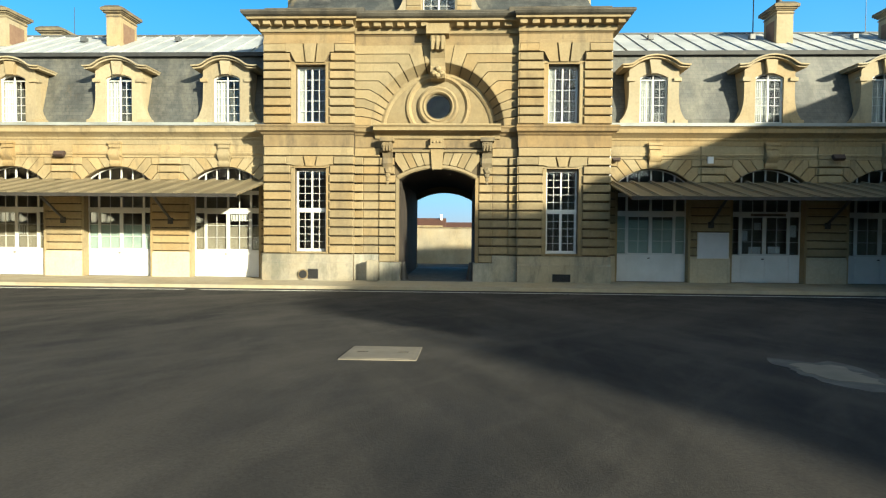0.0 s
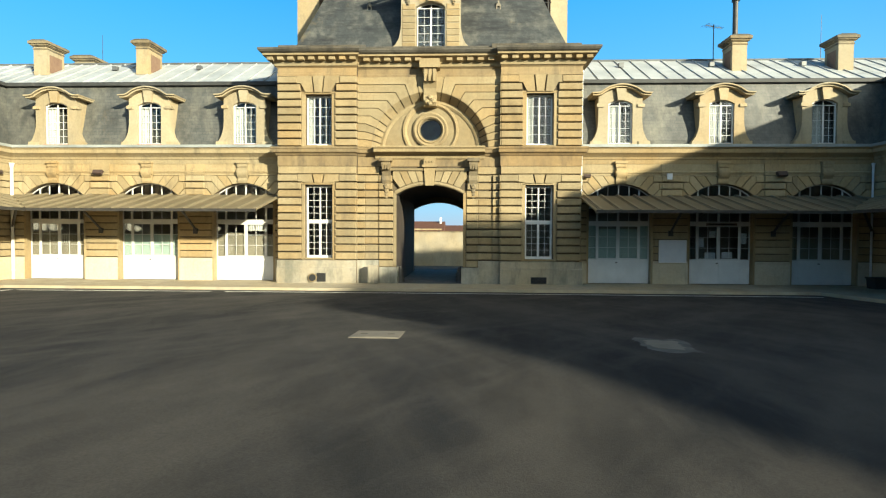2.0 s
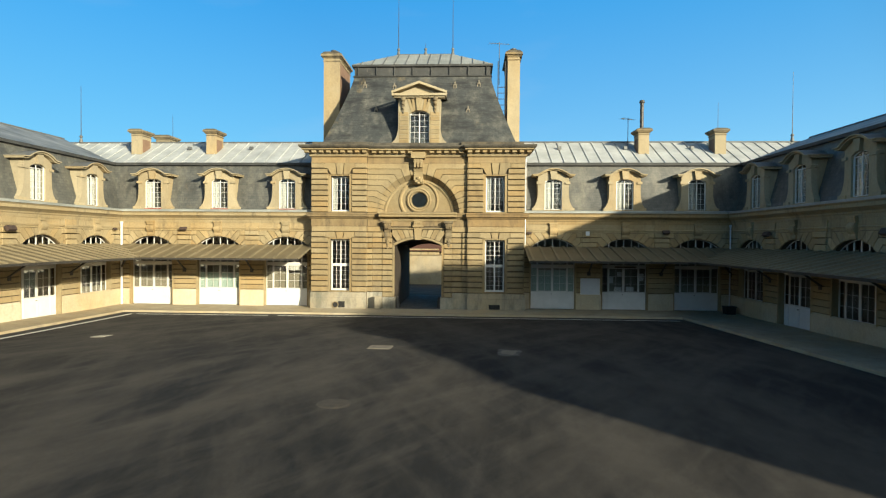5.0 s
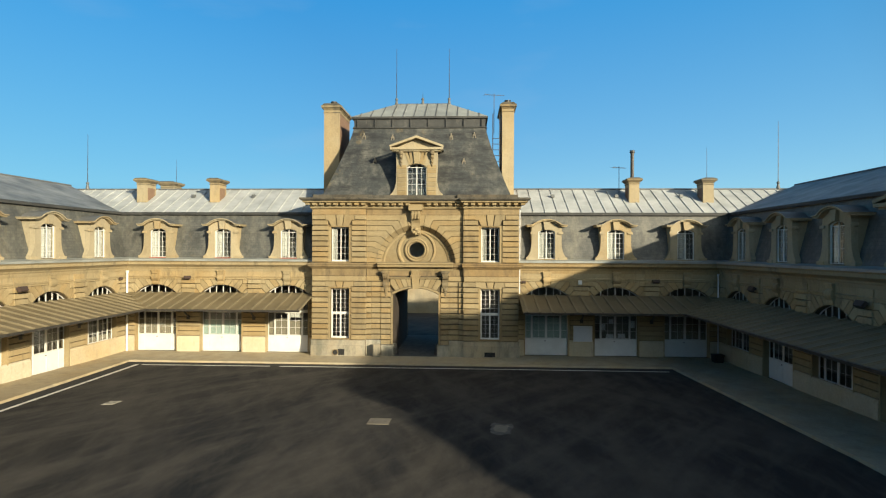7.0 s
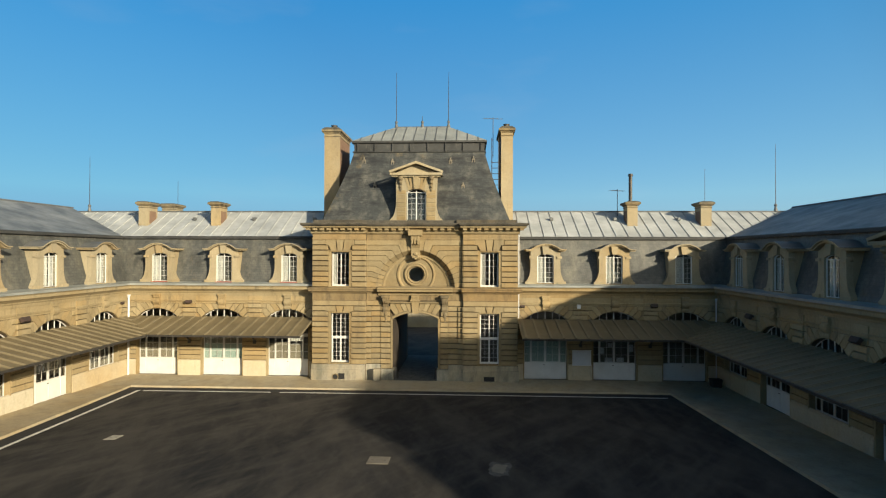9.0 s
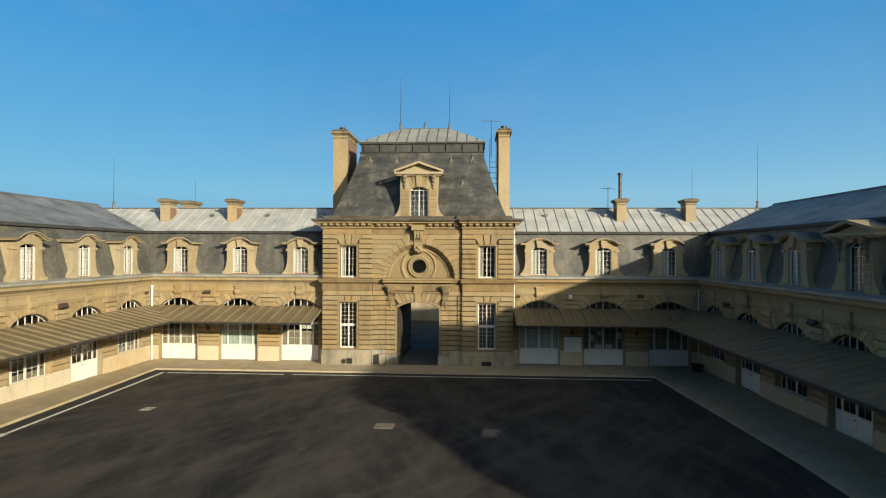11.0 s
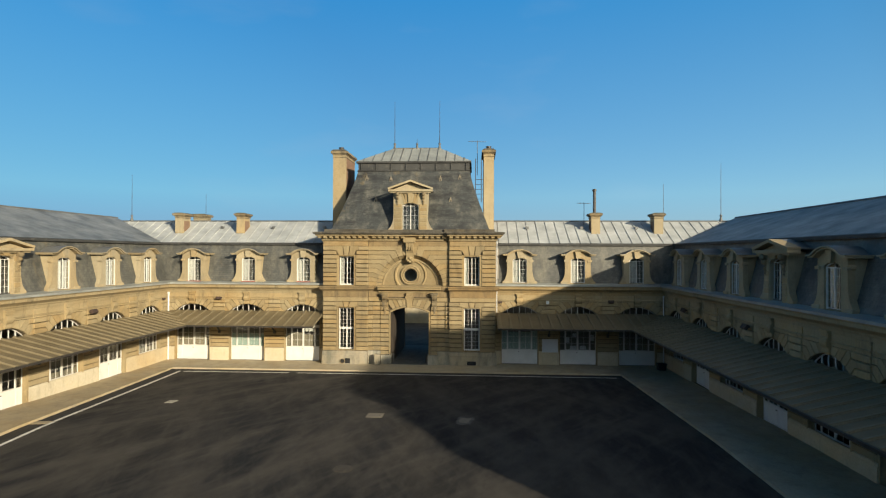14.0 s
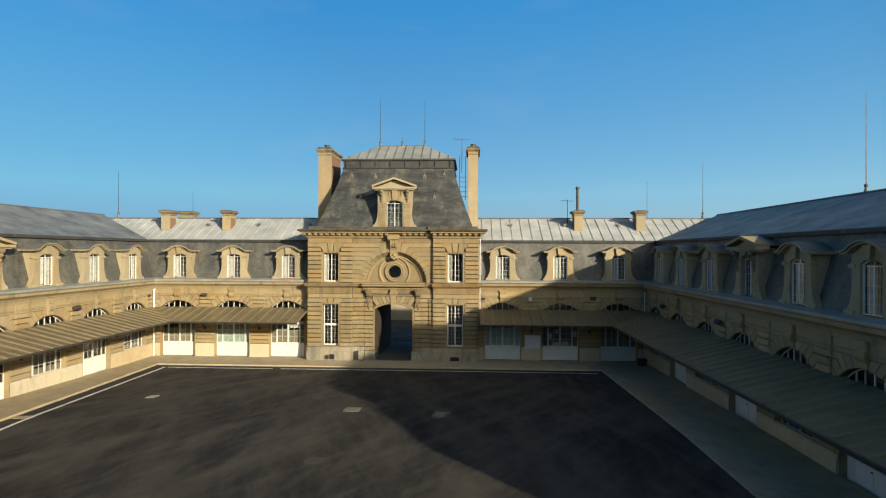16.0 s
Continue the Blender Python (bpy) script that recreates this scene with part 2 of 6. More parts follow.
def asphalt_material():
    m, t, b = material("asphalt", 0.95)
    b.inputs["Specular IOR Level"].default_value = 0.25
    c = blend(t, (0.0125, 0.0134, 0.0148), (0.0250, 0.0230, 0.0200), ramp(t, noise_of(t, 0.13, 5, 0.55, (1, 0.7, 1)), [(0.38, grey(0)), (0.6, grey(1))]))
    c = blend(t, c, (0.0140, 0.0148, 0.0175), ramp(t, noise_of(t, 0.3, 6, 0.62, (1.2, 0.6, 1)), [(0.50, grey(0)), (0.68, grey(0.75))]))
    for turn, scale, amount in ((54, 0.36, 0.8), (112, 0.30, 0.65), (84, 0.42, 0.6)):      # broad soft sweeps left by turning tyres
        n = node(t, "ShaderNodeTexNoise", Scale=scale, Detail=4.0, Roughness=0.52, Distortion=0.15)
        g, mp = t.nodes.new("ShaderNodeNewGeometry"), t.nodes.new("ShaderNodeMapping")
        mp.vector_type = "TEXTURE"
        mp.inputs["Rotation"].default_value, mp.inputs["Scale"].default_value = (0, 0, radians(turn)), (3.6, 0.7, 1)
        t.links.new(g.outputs["Position"], mp.inputs["Vector"]), t.links.new(mp.outputs[0], n.inputs["Vector"])
        fine = node(t, "ShaderNodeTexNoise", Scale=scale * 3.0, Detail=5.0, Roughness=0.6, Distortion=0.15)
        t.links.new(mp.outputs[0], fine.inputs["Vector"])
        c = blend(t, c, (0.077, 0.0690, 0.0575), ramp(t, fine.outputs["Fac"], [(0.48, grey(0)), (0.70, grey(amount * 0.58))]))
        c = blend(t, c, (0.069, 0.0615, 0.0510), ramp(t, n.outputs["Fac"], [(0.50, grey(0)), (0.68, grey(amount * 0.95))]))
    c = blend(t, c, ramp(t, noise_of(t, 1.6, 7, 0.7), [(0.3, grey(0.86)), (0.7, grey(1.12))]), 1.0, "MULTIPLY")
    c = blend(t, c, ramp(t, noise_of(t, 45, 4, 0.7), [(0.3, grey(0.75)), (0.7, grey(1.22))]), 1.0, "MULTIPLY")
    t.links.new(c, b.inputs["Base Color"])
    bump(t, b, noise_of(t, 60, 4, 0.7), 0.5, 0.01)
    return m


ASPHALT = asphalt_material()


def simple(name, c0, c1, scale=2.0, rough=0.6, metal=0.0, bumps=0.1):
    m, t, b = material(name, rough, metal)
    t.links.new(blend(t, c0, c1, ramp(t, noise_of(t, scale, 6, 0.65), [(0.35, grey(0)), (0.65, grey(1))])), b.inputs["Base Color"])
    bump(t, b, noise_of(t, scale * 8, 5, 0.6), bumps, 0.01)
    return m


PAVING = stone_material("pavement_concrete", (0.505, 0.438, 0.304), (0.402, 0.345, 0.242), (0.248, 0.212, 0.155), 0.5, 0.75, 0.1)
WHITE = simple("white_paint", (0.688, 0.679, 0.645), (0.602, 0.593, 0.559), 1.2, 0.5, 0, 0.05)
FRAME = simple("aged_white_paint", (0.616, 0.607, 0.573), (0.530, 0.522, 0.487), 1.6, 0.55, 0, 0.05)
LINE = simple("road_paint", (0.74, 0.72, 0.66), (0.54, 0.52, 0.47), 2.5, 0.7)
PALE = simple("pale_concrete", (0.42, 0.39, 0.32), (0.30, 0.28, 0.23), 4.0, 0.85, 0, 0.3)
FRESH = simple("fresh_asphalt", (0.016, 0.016, 0.017), (0.024, 0.023, 0.022), 6.0, 0.9, 0, 0.4)
RED = simple("red_brown_sill", (0.30, 0.07, 0.04), (0.36, 0.11, 0.06), 3.0, 0.6)
IRON = simple("dark_iron", (0.045, 0.042, 0.038), (0.075, 0.068, 0.06), 5.0, 0.55, 0.4)
BRICK = simple("red_brick", (0.20, 0.125, 0.078), (0.15, 0.09, 0.058), 4.0, 0.85, 0, 0.3)
TILE = simple("clay_tiles", (0.112, 0.048, 0.024), (0.084, 0.034, 0.018), 2.0, 0.8, 0, 0.3)
BOARD = simple("notice_board", (0.62, 0.63, 0.64), (0.55, 0.56, 0.58), 1.5, 0.35)
BOARD_BROWN = simple("brown_sign", (0.20, 0.15, 0.10), (0.15, 0.11, 0.075), 3.0, 0.6)
RUST = simple("rusty_iron", (0.062, 0.036, 0.027), (0.036, 0.026, 0.022), 6.0, 0.8, 0.0, 0.2)
VEIL = simple("grey_net", (0.432, 0.423, 0.405), (0.342, 0.338, 0.324), 3.0, 0.9)
CURTAIN = simple("curtain", (0.535, 0.523, 0.486), (0.437, 0.426, 0.389), 3.0, 0.9)
FILM = simple("pale_green_film", (0.336, 0.416, 0.368), (0.288, 0.368, 0.328), 1.0, 0.6)
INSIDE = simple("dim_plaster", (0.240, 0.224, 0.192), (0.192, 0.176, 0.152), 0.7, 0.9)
PATCH = simple("concrete_cover", (0.200, 0.174, 0.132), (0.145, 0.128, 0.098), 3.0, 0.85, 0, 0.3)
# stone of the gate passage, its shade put into the dark colour
SHADE_STONE = simple("passage_shade_stone", (0.044, 0.031, 0.021), (0.024, 0.018, 0.013), 1.2, 0.9, 0, 0.3)
WORN_SHADE = simple("worn_shade_concrete", (0.112, 0.107, 0.094), (0.053, 0.051, 0.046), 3.0, 0.9, 0, 0.3)
# beige cloth, also used for painted reflections behind door glass
NET = simple("net_curtain", (0.240, 0.208, 0.152), (0.176, 0.152, 0.112), 2.0, 0.9)
PATCH_DARK = simple("gravelly_concrete", (0.058, 0.047, 0.034), (0.030, 0.026, 0.021), 9.0, 0.9, 0, 0.5)
DARK = simple("dark_plastic", (0.010, 0.010, 0.010), (0.018, 0.018, 0.018), 4.0, 0.8)


def glass_material():
    m = bpy.data.materials.new("window_glass")
    m.use_nodes = True
    t = m.node_tree
    t.nodes.clear()
    out, mix = t.nodes.new("ShaderNodeOutputMaterial"), t.nodes.new("ShaderNodeMixShader")
    tr, gl = t.nodes.new("ShaderNodeBsdfTransparent"), t.nodes.new("ShaderNodeBsdfGlossy")
    lw, fr, power = node(t, "ShaderNodeLayerWeight", Blend=0.5), t.nodes.new("ShaderNodeMath"), t.nodes.new("ShaderNodeMath")
    power.operation, power.inputs[1].default_value = "POWER", 5.0
    fr.operation, fr.inputs[1].default_value, fr.inputs[2].default_value = "MULTIPLY_ADD", 0.95, 0.04
    t.links.new(lw.outputs["Facing"], power.inputs[0]), t.links.new(power.outputs[0], fr.inputs[0])
    tr.inputs[0].default_value, gl.inputs["Roughness"].default_value = (0.92, 0.945, 0.94, 1), 0.03
    t.links.new(fr.outputs[0], mix.inputs[0]), t.links.new(tr.outputs[0], mix.inputs[1]), t.links.new(gl.outputs[0], mix.inputs[2])
    t.links.new(mix.outputs[0], out.inputs[0])
    return m


GLASS = glass_material()


# ---------------------------------------------------------------- mesh helpers
def mesh_of(bm, name, mat, smooth=False):
    bmesh.ops.recalc_face_normals(bm, faces=bm.faces)
    me = bpy.data.meshes.new(name)
    bm.to_mesh(me)
    bm.free()
    me.materials.append(mat)
    if smooth:
        for p in me.polygons:
            p.use_smooth = True
    return me


def part(name, bm, mat, parent, label="", m=None, smooth=False):
    me = bm if isinstance(bm, bpy.types.Mesh) else mesh_of(bm, name, mat, smooth)
    ob = new(name, me)
    ob.parent = parent
    if m is not None:
        ob.matrix_basis = m
    if label:
        ob["label"] = label
    return ob


def thing(name, label, category, m=None, group="", kind=""):
    ob = tagged(new(name), label, category, group, kind)
    if m is not None:
        ob.matrix_basis = m
    return ob


def box(bm, x0, x1, y0, y1, z0, z1):
    v = [bm.verts.new(p) for p in ((x0, y0, z0), (x1, y0, z0), (x1, y1, z0), (x0, y1, z0), (x0, y0, z1), (x1, y0, z1), (x1, y1, z1), (x0, y1, z1))]
    for f in ((0, 1, 2, 3), (4, 5, 6, 7), (0, 1, 5, 4), (1, 2, 6, 5), (2, 3, 7, 6), (3, 0, 4, 7)):
        bm.faces.new([v[i] for i in f])
    return bm


def prism(bm, pts, y0, y1):
    """A polygon in x, z drawn out along y."""
    a = [bm.verts.new((x, y0, z)) for x, z in pts]
    b = [bm.verts.new((x, y1, z)) for x, z in pts]
    bm.faces.new(a), bm.faces.new(b[::-1])
    for i in range(len(pts)):
        j = (i + 1) % len(pts)
        bm.faces.new((a[i], a[j], b[j], b[i]))
    return bm


def sweep(bm, profile, x0, x1, left=0.0, right=0.0, closed=True):
    """A profile in y, z drawn out along x; left and right: the mitre at each end (1: an inner corner)."""
    a = [bm.verts.new((x0 - left * y, y, z)) for y, z in profile]
    b = [bm.verts.new((x1 + right * y, y, z)) for y, z in profile]
    n = len(profile)
    for i in range(n if closed else n - 1):
        j = (i + 1) % n
        bm.faces.new((a[i], a[j], b[j], b[i]))
    if closed:
        bm.faces.new(a), bm.faces.new(b[::-1])
    return bm


def tube(bm, p, q, r0, r1=None, n=8):
    p, q, r1 = Vector(p), Vector(q), r0 if r1 is None else r1
    turn = (q - p).to_track_quat("Z", "Y")
    rings = []
    for c, r in ((p, r0), (q, r1)):
        rings.append([bm.verts.new(c + turn @ Vector((r * math.cos(k * math.tau / n), r * math.sin(k * math.tau / n), 0))) for k in range(n)])
    for k in range(n):
        bm.faces.new((rings[0][k], rings[0][(k + 1) % n], rings[1][(k + 1) % n], rings[1][k]))
    bm.faces.new(rings[0][::-1]), bm.faces.new(rings[1])
    return bm


def arc_top(half, rise, zs, n=12):
    """Points of a segmental arch from left to right."""
    r = (half * half + rise * rise) / (2 * rise)
    a = math.asin(min(1.0, half / r)) if rise < half else math.pi / 2
    return [(r * math.sin(-a + 2 * a * k / n), zs + rise - r + r * math.cos(-a + 2 * a * k / n)) for k in range(n + 1)]


def wall_with(bm, x0, x1, z0, z1, y0, y1, openings):
    """A wall of real thickness; openings: centre, half width, sill, springing, rise (0: flat)."""
    def quad(*p):
        bm.faces.new([bm.verts.new(c) for c in p])

    def slab(xa, xb, za, zb, ta, tb):
        quad((xa, y0, za), (xb, y0, zb), (xb, y0, tb), (xa, y0, ta))
        quad((xa, y1, za), (xb, y1, zb), (xb, y1, tb), (xa, y1, ta))
    x = x0
    for c, h, sill, spring, rise in sorted(openings):
        slab(x, c - h, z0, z0, z1, z1)
        top = arc_top(h, rise, spring) if rise else [(-h, spring), (h, spring)]
        for (xa, za), (xb, zb) in zip(top, top[1:]):
            slab(c + xa, c + xb, za, zb, z1, z1)
            quad((c + xa, y0, za), (c + xb, y0, zb), (c + xb, y1, zb), (c + xa, y1, za))
        for s in (-h, h):
            quad((c + s, y0, sill), (c + s, y1, sill), (c + s, y1, spring), (c + s, y0, spring))
        if sill > z0:
            slab(c - h, c + h, z0, z0, sill, sill)
            quad((c - h, y0, sill), (c + h, y0, sill), (c + h, y1, sill), (c - h, y1, sill))
        x = c + h
    slab(x, x1, z0, z0, z1, z1)
    quad((x0, y0, z1), (x1, y0, z1), (x1, y1, z1), (x0, y1, z1))
    for s in (x0, x1):
        quad((s, y0, z0), (s, y1, z0), (s, y1, z1), (s, y0, z1))
    return bm


STONES = {}
WALL_STONE = {"now": STONE}


def stone(parent, x0, x1, z0, z1, y, proud=0.05, name="stone", mat=None, chamfer=0.022):
    """One dressed block with chamfered edges, its back at y, facing -y."""
    mat = mat or WALL_STONE["now"]
    w, h = round(x1 - x0, 3), round(z1 - z0, 3)
    key = (w, h, proud, mat.name)
    if key not in STONES:
        bm, c = bmesh.new(), chamfer
        b = [bm.verts.new((sx * w / 2, 0, sz * h / 2)) for sx, sz in ((-1, -1), (1, -1), (1, 1), (-1, 1))]
        m = [bm.verts.new((sx * w / 2, c - proud, sz * h / 2)) for sx, sz in ((-1, -1), (1, -1), (1, 1), (-1, 1))]
        f = [bm.verts.new((sx * (w / 2 - c), -proud, sz * (h / 2 - c))) for sx, sz in ((-1, -1), (1, -1), (1, 1), (-1, 1))]
        bm.faces.new(f)
        for i in range(4):
            j = (i + 1) % 4
            bm.faces.new((b[i], b[j], m[j], m[i])), bm.faces.new((m[i], m[j], f[j], f[i]))
        STONES[key] = mesh_of(bm, name, mat)
    return part(name, STONES[key], mat, parent, m=Matrix.Translation(((x0 + x1) / 2, y, (z0 + z1) / 2)))


def wedge(parent, pts, y, proud=0.05, name="voussoir", mat=None):
    """A voussoir: a polygon in x, z, slightly shrunk for its joints."""
    cx, cz = sum(p[0] for p in pts) / len(pts), sum(p[1] for p in pts) / len(pts)
    q = []
    n = len(pts)
    for i in range(n):
        p0, p1, p2 = (Vector(pts[(i + k) % n]) for k in (-1, 0, 1))
        e1, e2 = (p1 - p0).normalized(), (p2 - p1).normalized()
        d = Vector((-e1.y, e1.x)) + Vector((-e2.y, e2.x))
        d = d.normalized() * 0.016 / max(0.5, math.sqrt((1 + e1.dot(e2)) / 2))
        q.append(p1 + d)
    area = sum(pts[i][0] * pts[(i + 1) % n][1] - pts[(i + 1) % n][0] * pts[i][1] for i in range(n))
    if area < 0:
        q = [2 * Vector(p) - r for p, r in zip(pts, q)]
    return part(name, prism(bmesh.new(), [(p.x, p.y) for p in q], y - proud, y), mat or WALL_STONE["now"], parent)


def sash(bm, x0, x1, z0, z1, y, cols, rows, rail=0.06, bar=0.026, depth=0.05, foot=None):
    """One glazed leaf: a border and its glazing bars."""
    foot = foot or rail
    box(bm, x0, x0 + rail, y, y + depth, z0, z1), box(bm, x1 - rail, x1, y, y + depth, z0, z1)
    box(bm, x0 + rail, x1 - rail, y + 0.002, y + depth - 0.002, z1 - rail, z1), box(bm, x0 + rail, x1 - rail, y + 0.002, y + depth - 0.002, z0, z0 + foot)
    a, b, c, d = x0 + rail, x1 - rail, z0 + foot, z1 - rail
    for k in range(1, cols):
        x = a + (b - a) * k / cols
        box(bm, x - bar / 2, x + bar / 2, y + 0.012, y + 0.03, c, d)
    for k in range(1, rows):
        z = c + (d - c) * k / rows
        box(bm, a, b, y + 0.013, y + 0.029, z - bar / 2, z + bar / 2)
    return bm


PANES = {}


def pane(parent, x0, x1, z0, z1, y):
    """One pane of glass, on a mesh shared by all of its size."""
    key = (round(x1 - x0, 3), round(z1 - z0, 3))
    if key not in PANES:
        w, h = key
        PANES[key] = mesh_of(box(bmesh.new(), -w / 2, w / 2, 0, 0.006, -h / 2, h / 2), "pane", GLASS)
    ob = part("pane", PANES[key], GLASS, parent, m=Matrix.Translation(((x0 + x1) / 2, y, (z0 + z1) / 2)))
    ob.visible_shadow = False
    return ob


def pane_grid(parent, x0, x1, z0, z1, y, cols, rows, rail):
    """The panes between the bars of one sash."""
    a, b, c, d = x0 + rail, x1 - rail, z0 + rail, z1 - rail
    for i in range(cols):
        for k in range(rows):
            pane(parent, a + (b - a) * i / cols, a + (b - a) * (i + 1) / cols, c + (d - c) * k / rows, c + (d - c) * (k + 1) / rows, y)


# ---------------------------------------------------------------- the wings round the court
PITCH = 4.70                          # from bay to bay
CANOPY_OUT, CANOPY_HI, CANOPY_LO = 3.55, 4.30, 3.46
BACK_RIDGE, SIDE_RIDGE = 4.9, 7.7
BACK_TOP, SIDE_TOP = 12.10, 12.42      # heights of the ridges
CORNER_X, CORNER_Y = 20.75, 0.9       # inner corners of the court
MANSARD = [(0.30, 6.74), (0.42, 7.0), (0.62, 7.7), (0.85, 8.6), (1.02, 9.4), (1.12, 9.92)]
CACHE = {}


def once(key, build, name, mat, smooth=False):
    if key not in CACHE:
        CACHE[key] = mesh_of(build(), name, mat, smooth)
    return CACHE[key]


def dormer_outline():
    """The front of a dormer: scrolled feet, straight shoulders."""
    right = [(1.42, 6.72), (1.42, 6.86), (1.30, 6.95), (1.19, 7.12), (1.10, 7.36), (1.05, 7.62), (1.03, 7.9), (1.03, 8.5), (1.10, 8.56), (1.10, 8.66), (1.03, 8.72), (1.03, 8.92)]
    return right


def hood_line(grow=0.0):
    """The bowed line of a dormer's hood, left to right."""
    pts = []
    for k in range(25):
        x = -1.35 + 2.70 * k / 24
        a = abs(x)
        arc = 9.00 + 0.40 - 1.40 + math.sqrt(1.96 - min(a, 1.0) ** 2)
        z = max(arc, 9.01 + 0.10 * max(0.0, 1.15 - a)) if a < 1.15 else 9.01 - 0.03 * (a - 1.15)
        pts.append((x * (1 + grow * 0.2), z + grow))
    return pts


def dormer_front_mesh():
    bm = bmesh.new()
    right = dormer_outline()
    top = [(x, z - 0.02) for x, z in hood_line() if abs(x) < 1.03]
    win = arc_top(0.575, 0.18, 8.66, 8)
    # two halves, so that each is a simple polygon round the window
    for s in (1, -1):
        half = [(x * s, z) for x, z in right]
        crown = [(x, z) for x, z in top if x * s > 1e-6]
        crown = sorted(crown, key=lambda p: -abs(p[0]))
        mid = [(0.0, 9.38), (0.0, 8.84)]
        inner = sorted([(x, z) for x, z in win if x * s > 1e-6], key=lambda p: abs(p[0]))
        prism(bm, half + crown + mid + inner + [(0.575 * s, 6.72)], 0.12, 0.42)
    return bm


def dormer(parent, x, kind, m_y=0.0, curtain=True, sill_mat=None):
    """A stone dormer with its window; its parts are meshes shared by all."""
    at = Matrix.Translation((x, m_y, 0))
    d = part("dormer", once("dormer_front", dormer_front_mesh, "dormer", DORMER), DORMER, parent, "limestone dormer with scrolled sides and a bowed hood", at)

    def hood():
        bm = bmesh.new()
        lo, hi = hood_line(), hood_line(0.07)
        prism(bm, lo + hi[::-1], -0.14, 1.3)
        lo, hi = [(a, b + 0.06) for a, b in hood_line(0.02)], hood_line(0.135)
        prism(bm, [(a * 1.02, b) for a, b in lo] + [(a * 1.02, b) for a, b in hi[::-1]], -0.24, 1.34)
        return bm
    part("hood", once("hood", hood, "hood", DORMER), DORMER, d)

    def hood_roof():
        bm = bmesh.new()
        line = [(a * 1.03, b + 0.155) for a, b in hood_line(0.0)]
        prism(bm, line + [(a, b - 0.025) for a, b in line[::-1]], -0.2, 1.6)
        return bm
    part("hood_roof", once("hood_roof", hood_roof, "hood_roof", LEAD), LEAD, d)

    for s in (-0.98, 0.98):
        part("cheek", once("cheek%d" % (s > 0), lambda: box(bmesh.new(), s - 0.05, s + 0.05, 0.42, 1.5, 6.74, 9.00), "cheek", DORMER), DORMER, d)

    def key():
        return prism(bmesh.new(), [(-0.16, 8.80), (0.16, 8.80), (0.24, 9.36), (-0.24, 9.36)], -0.05, 0.2)
    part("keystone", once("dkey", key, "keystone", DORMER), DORMER, d)

    for s in (-1, 1):
        part("capital", once("dcap%d" % s, lambda: box(bmesh.new(), *sorted((s * 0.80, s * 1.12)), 0.04, 0.2, 8.50, 8.64), "capital", DORMER), DORMER, d)
        part("foot_block", once("dfoot%d" % s, lambda: box(bmesh.new(), *sorted((s * 0.86, s * 1.40)), 0.06, 0.2, 6.73, 6.9), "foot_block", DORMER), DORMER, d)

    def frame_bars():
        bm = bmesh.new()
        for s in (-1, 1):
            sash(bm, min(0.0, s * 0.548), max(0.0, s * 0.548), 6.80, 8.60, 0.34, 2, 5, 0.036, 0.016)
        box(bm, -0.575, -0.548, 0.33, 0.41, 6.76, 8.7), box(bm, 0.548, 0.575, 0.33, 0.41, 6.76, 8.7)
        e_ = arc_top(0.575, 0.18, 8.66, 8)
        prism(bm, [(a * 0.999, b) for a, b in e_] + [(a * 0.93, b - 0.045) for a, b in e_[::-1]], 0.35, 0.40)
        box(bm, -0.018, 0.018, 0.35, 0.40, 8.58, 8.82)
        return bm
    w = part("window", once("dwin", frame_bars, "window", FRAME), FRAME, d, "white casement window with glazing bars", Matrix.Translation((0, -0.11, 0)))
    part("sill", once("dsill" + (sill_mat or STONE).name, lambda: box(bmesh.new(), -0.61, 0.61, 0.08, 0.40, 6.70, 6.77), "sill", sill_mat or STONE), STONE, d)
    for s in (-1, 1):
        pane_grid(w, min(0.0, s * 0.548), max(0.0, s * 0.548), 6.80, 8.60, 0.364, 2, 5, 0.036)
        head = once("dhead%d" % s, lambda: prism(bmesh.new(), [(0, 8.60), (s * 0.545, 8.60), (s * 0.52, 8.68), (s * 0.25, 8.77), (0, 8.80)], 0.366, 0.372), "pane", GLASS)
        part("pane", head, GLASS, w).visible_shadow = False
    if curtain:
        part("curtain", once("dcurtain", lambda: folds(-0.545, 0.0, 6.8, 8.62, 0.36), "curtain", CURTAIN), CURTAIN, d, "white curtain")
    return d


def folds(x0, x1, z0, z1, y):
    """A hanging cloth with shallow folds."""
    bm = bmesh.new()
    n = 24
    a = [bm.verts.new((x0 + (x1 - x0) * k / n, y + 0.02 * math.sin(k * 1.7), z0)) for k in range(n + 1)]
    b = [bm.verts.new((x0 + (x1 - x0) * k / n, y + 0.02 * math.sin(k * 1.7), z1)) for k in range(n + 1)]
    for k in range(n):
        bm.faces.new((a[k], a[k + 1], b[k + 1], b[k]))
    return bm


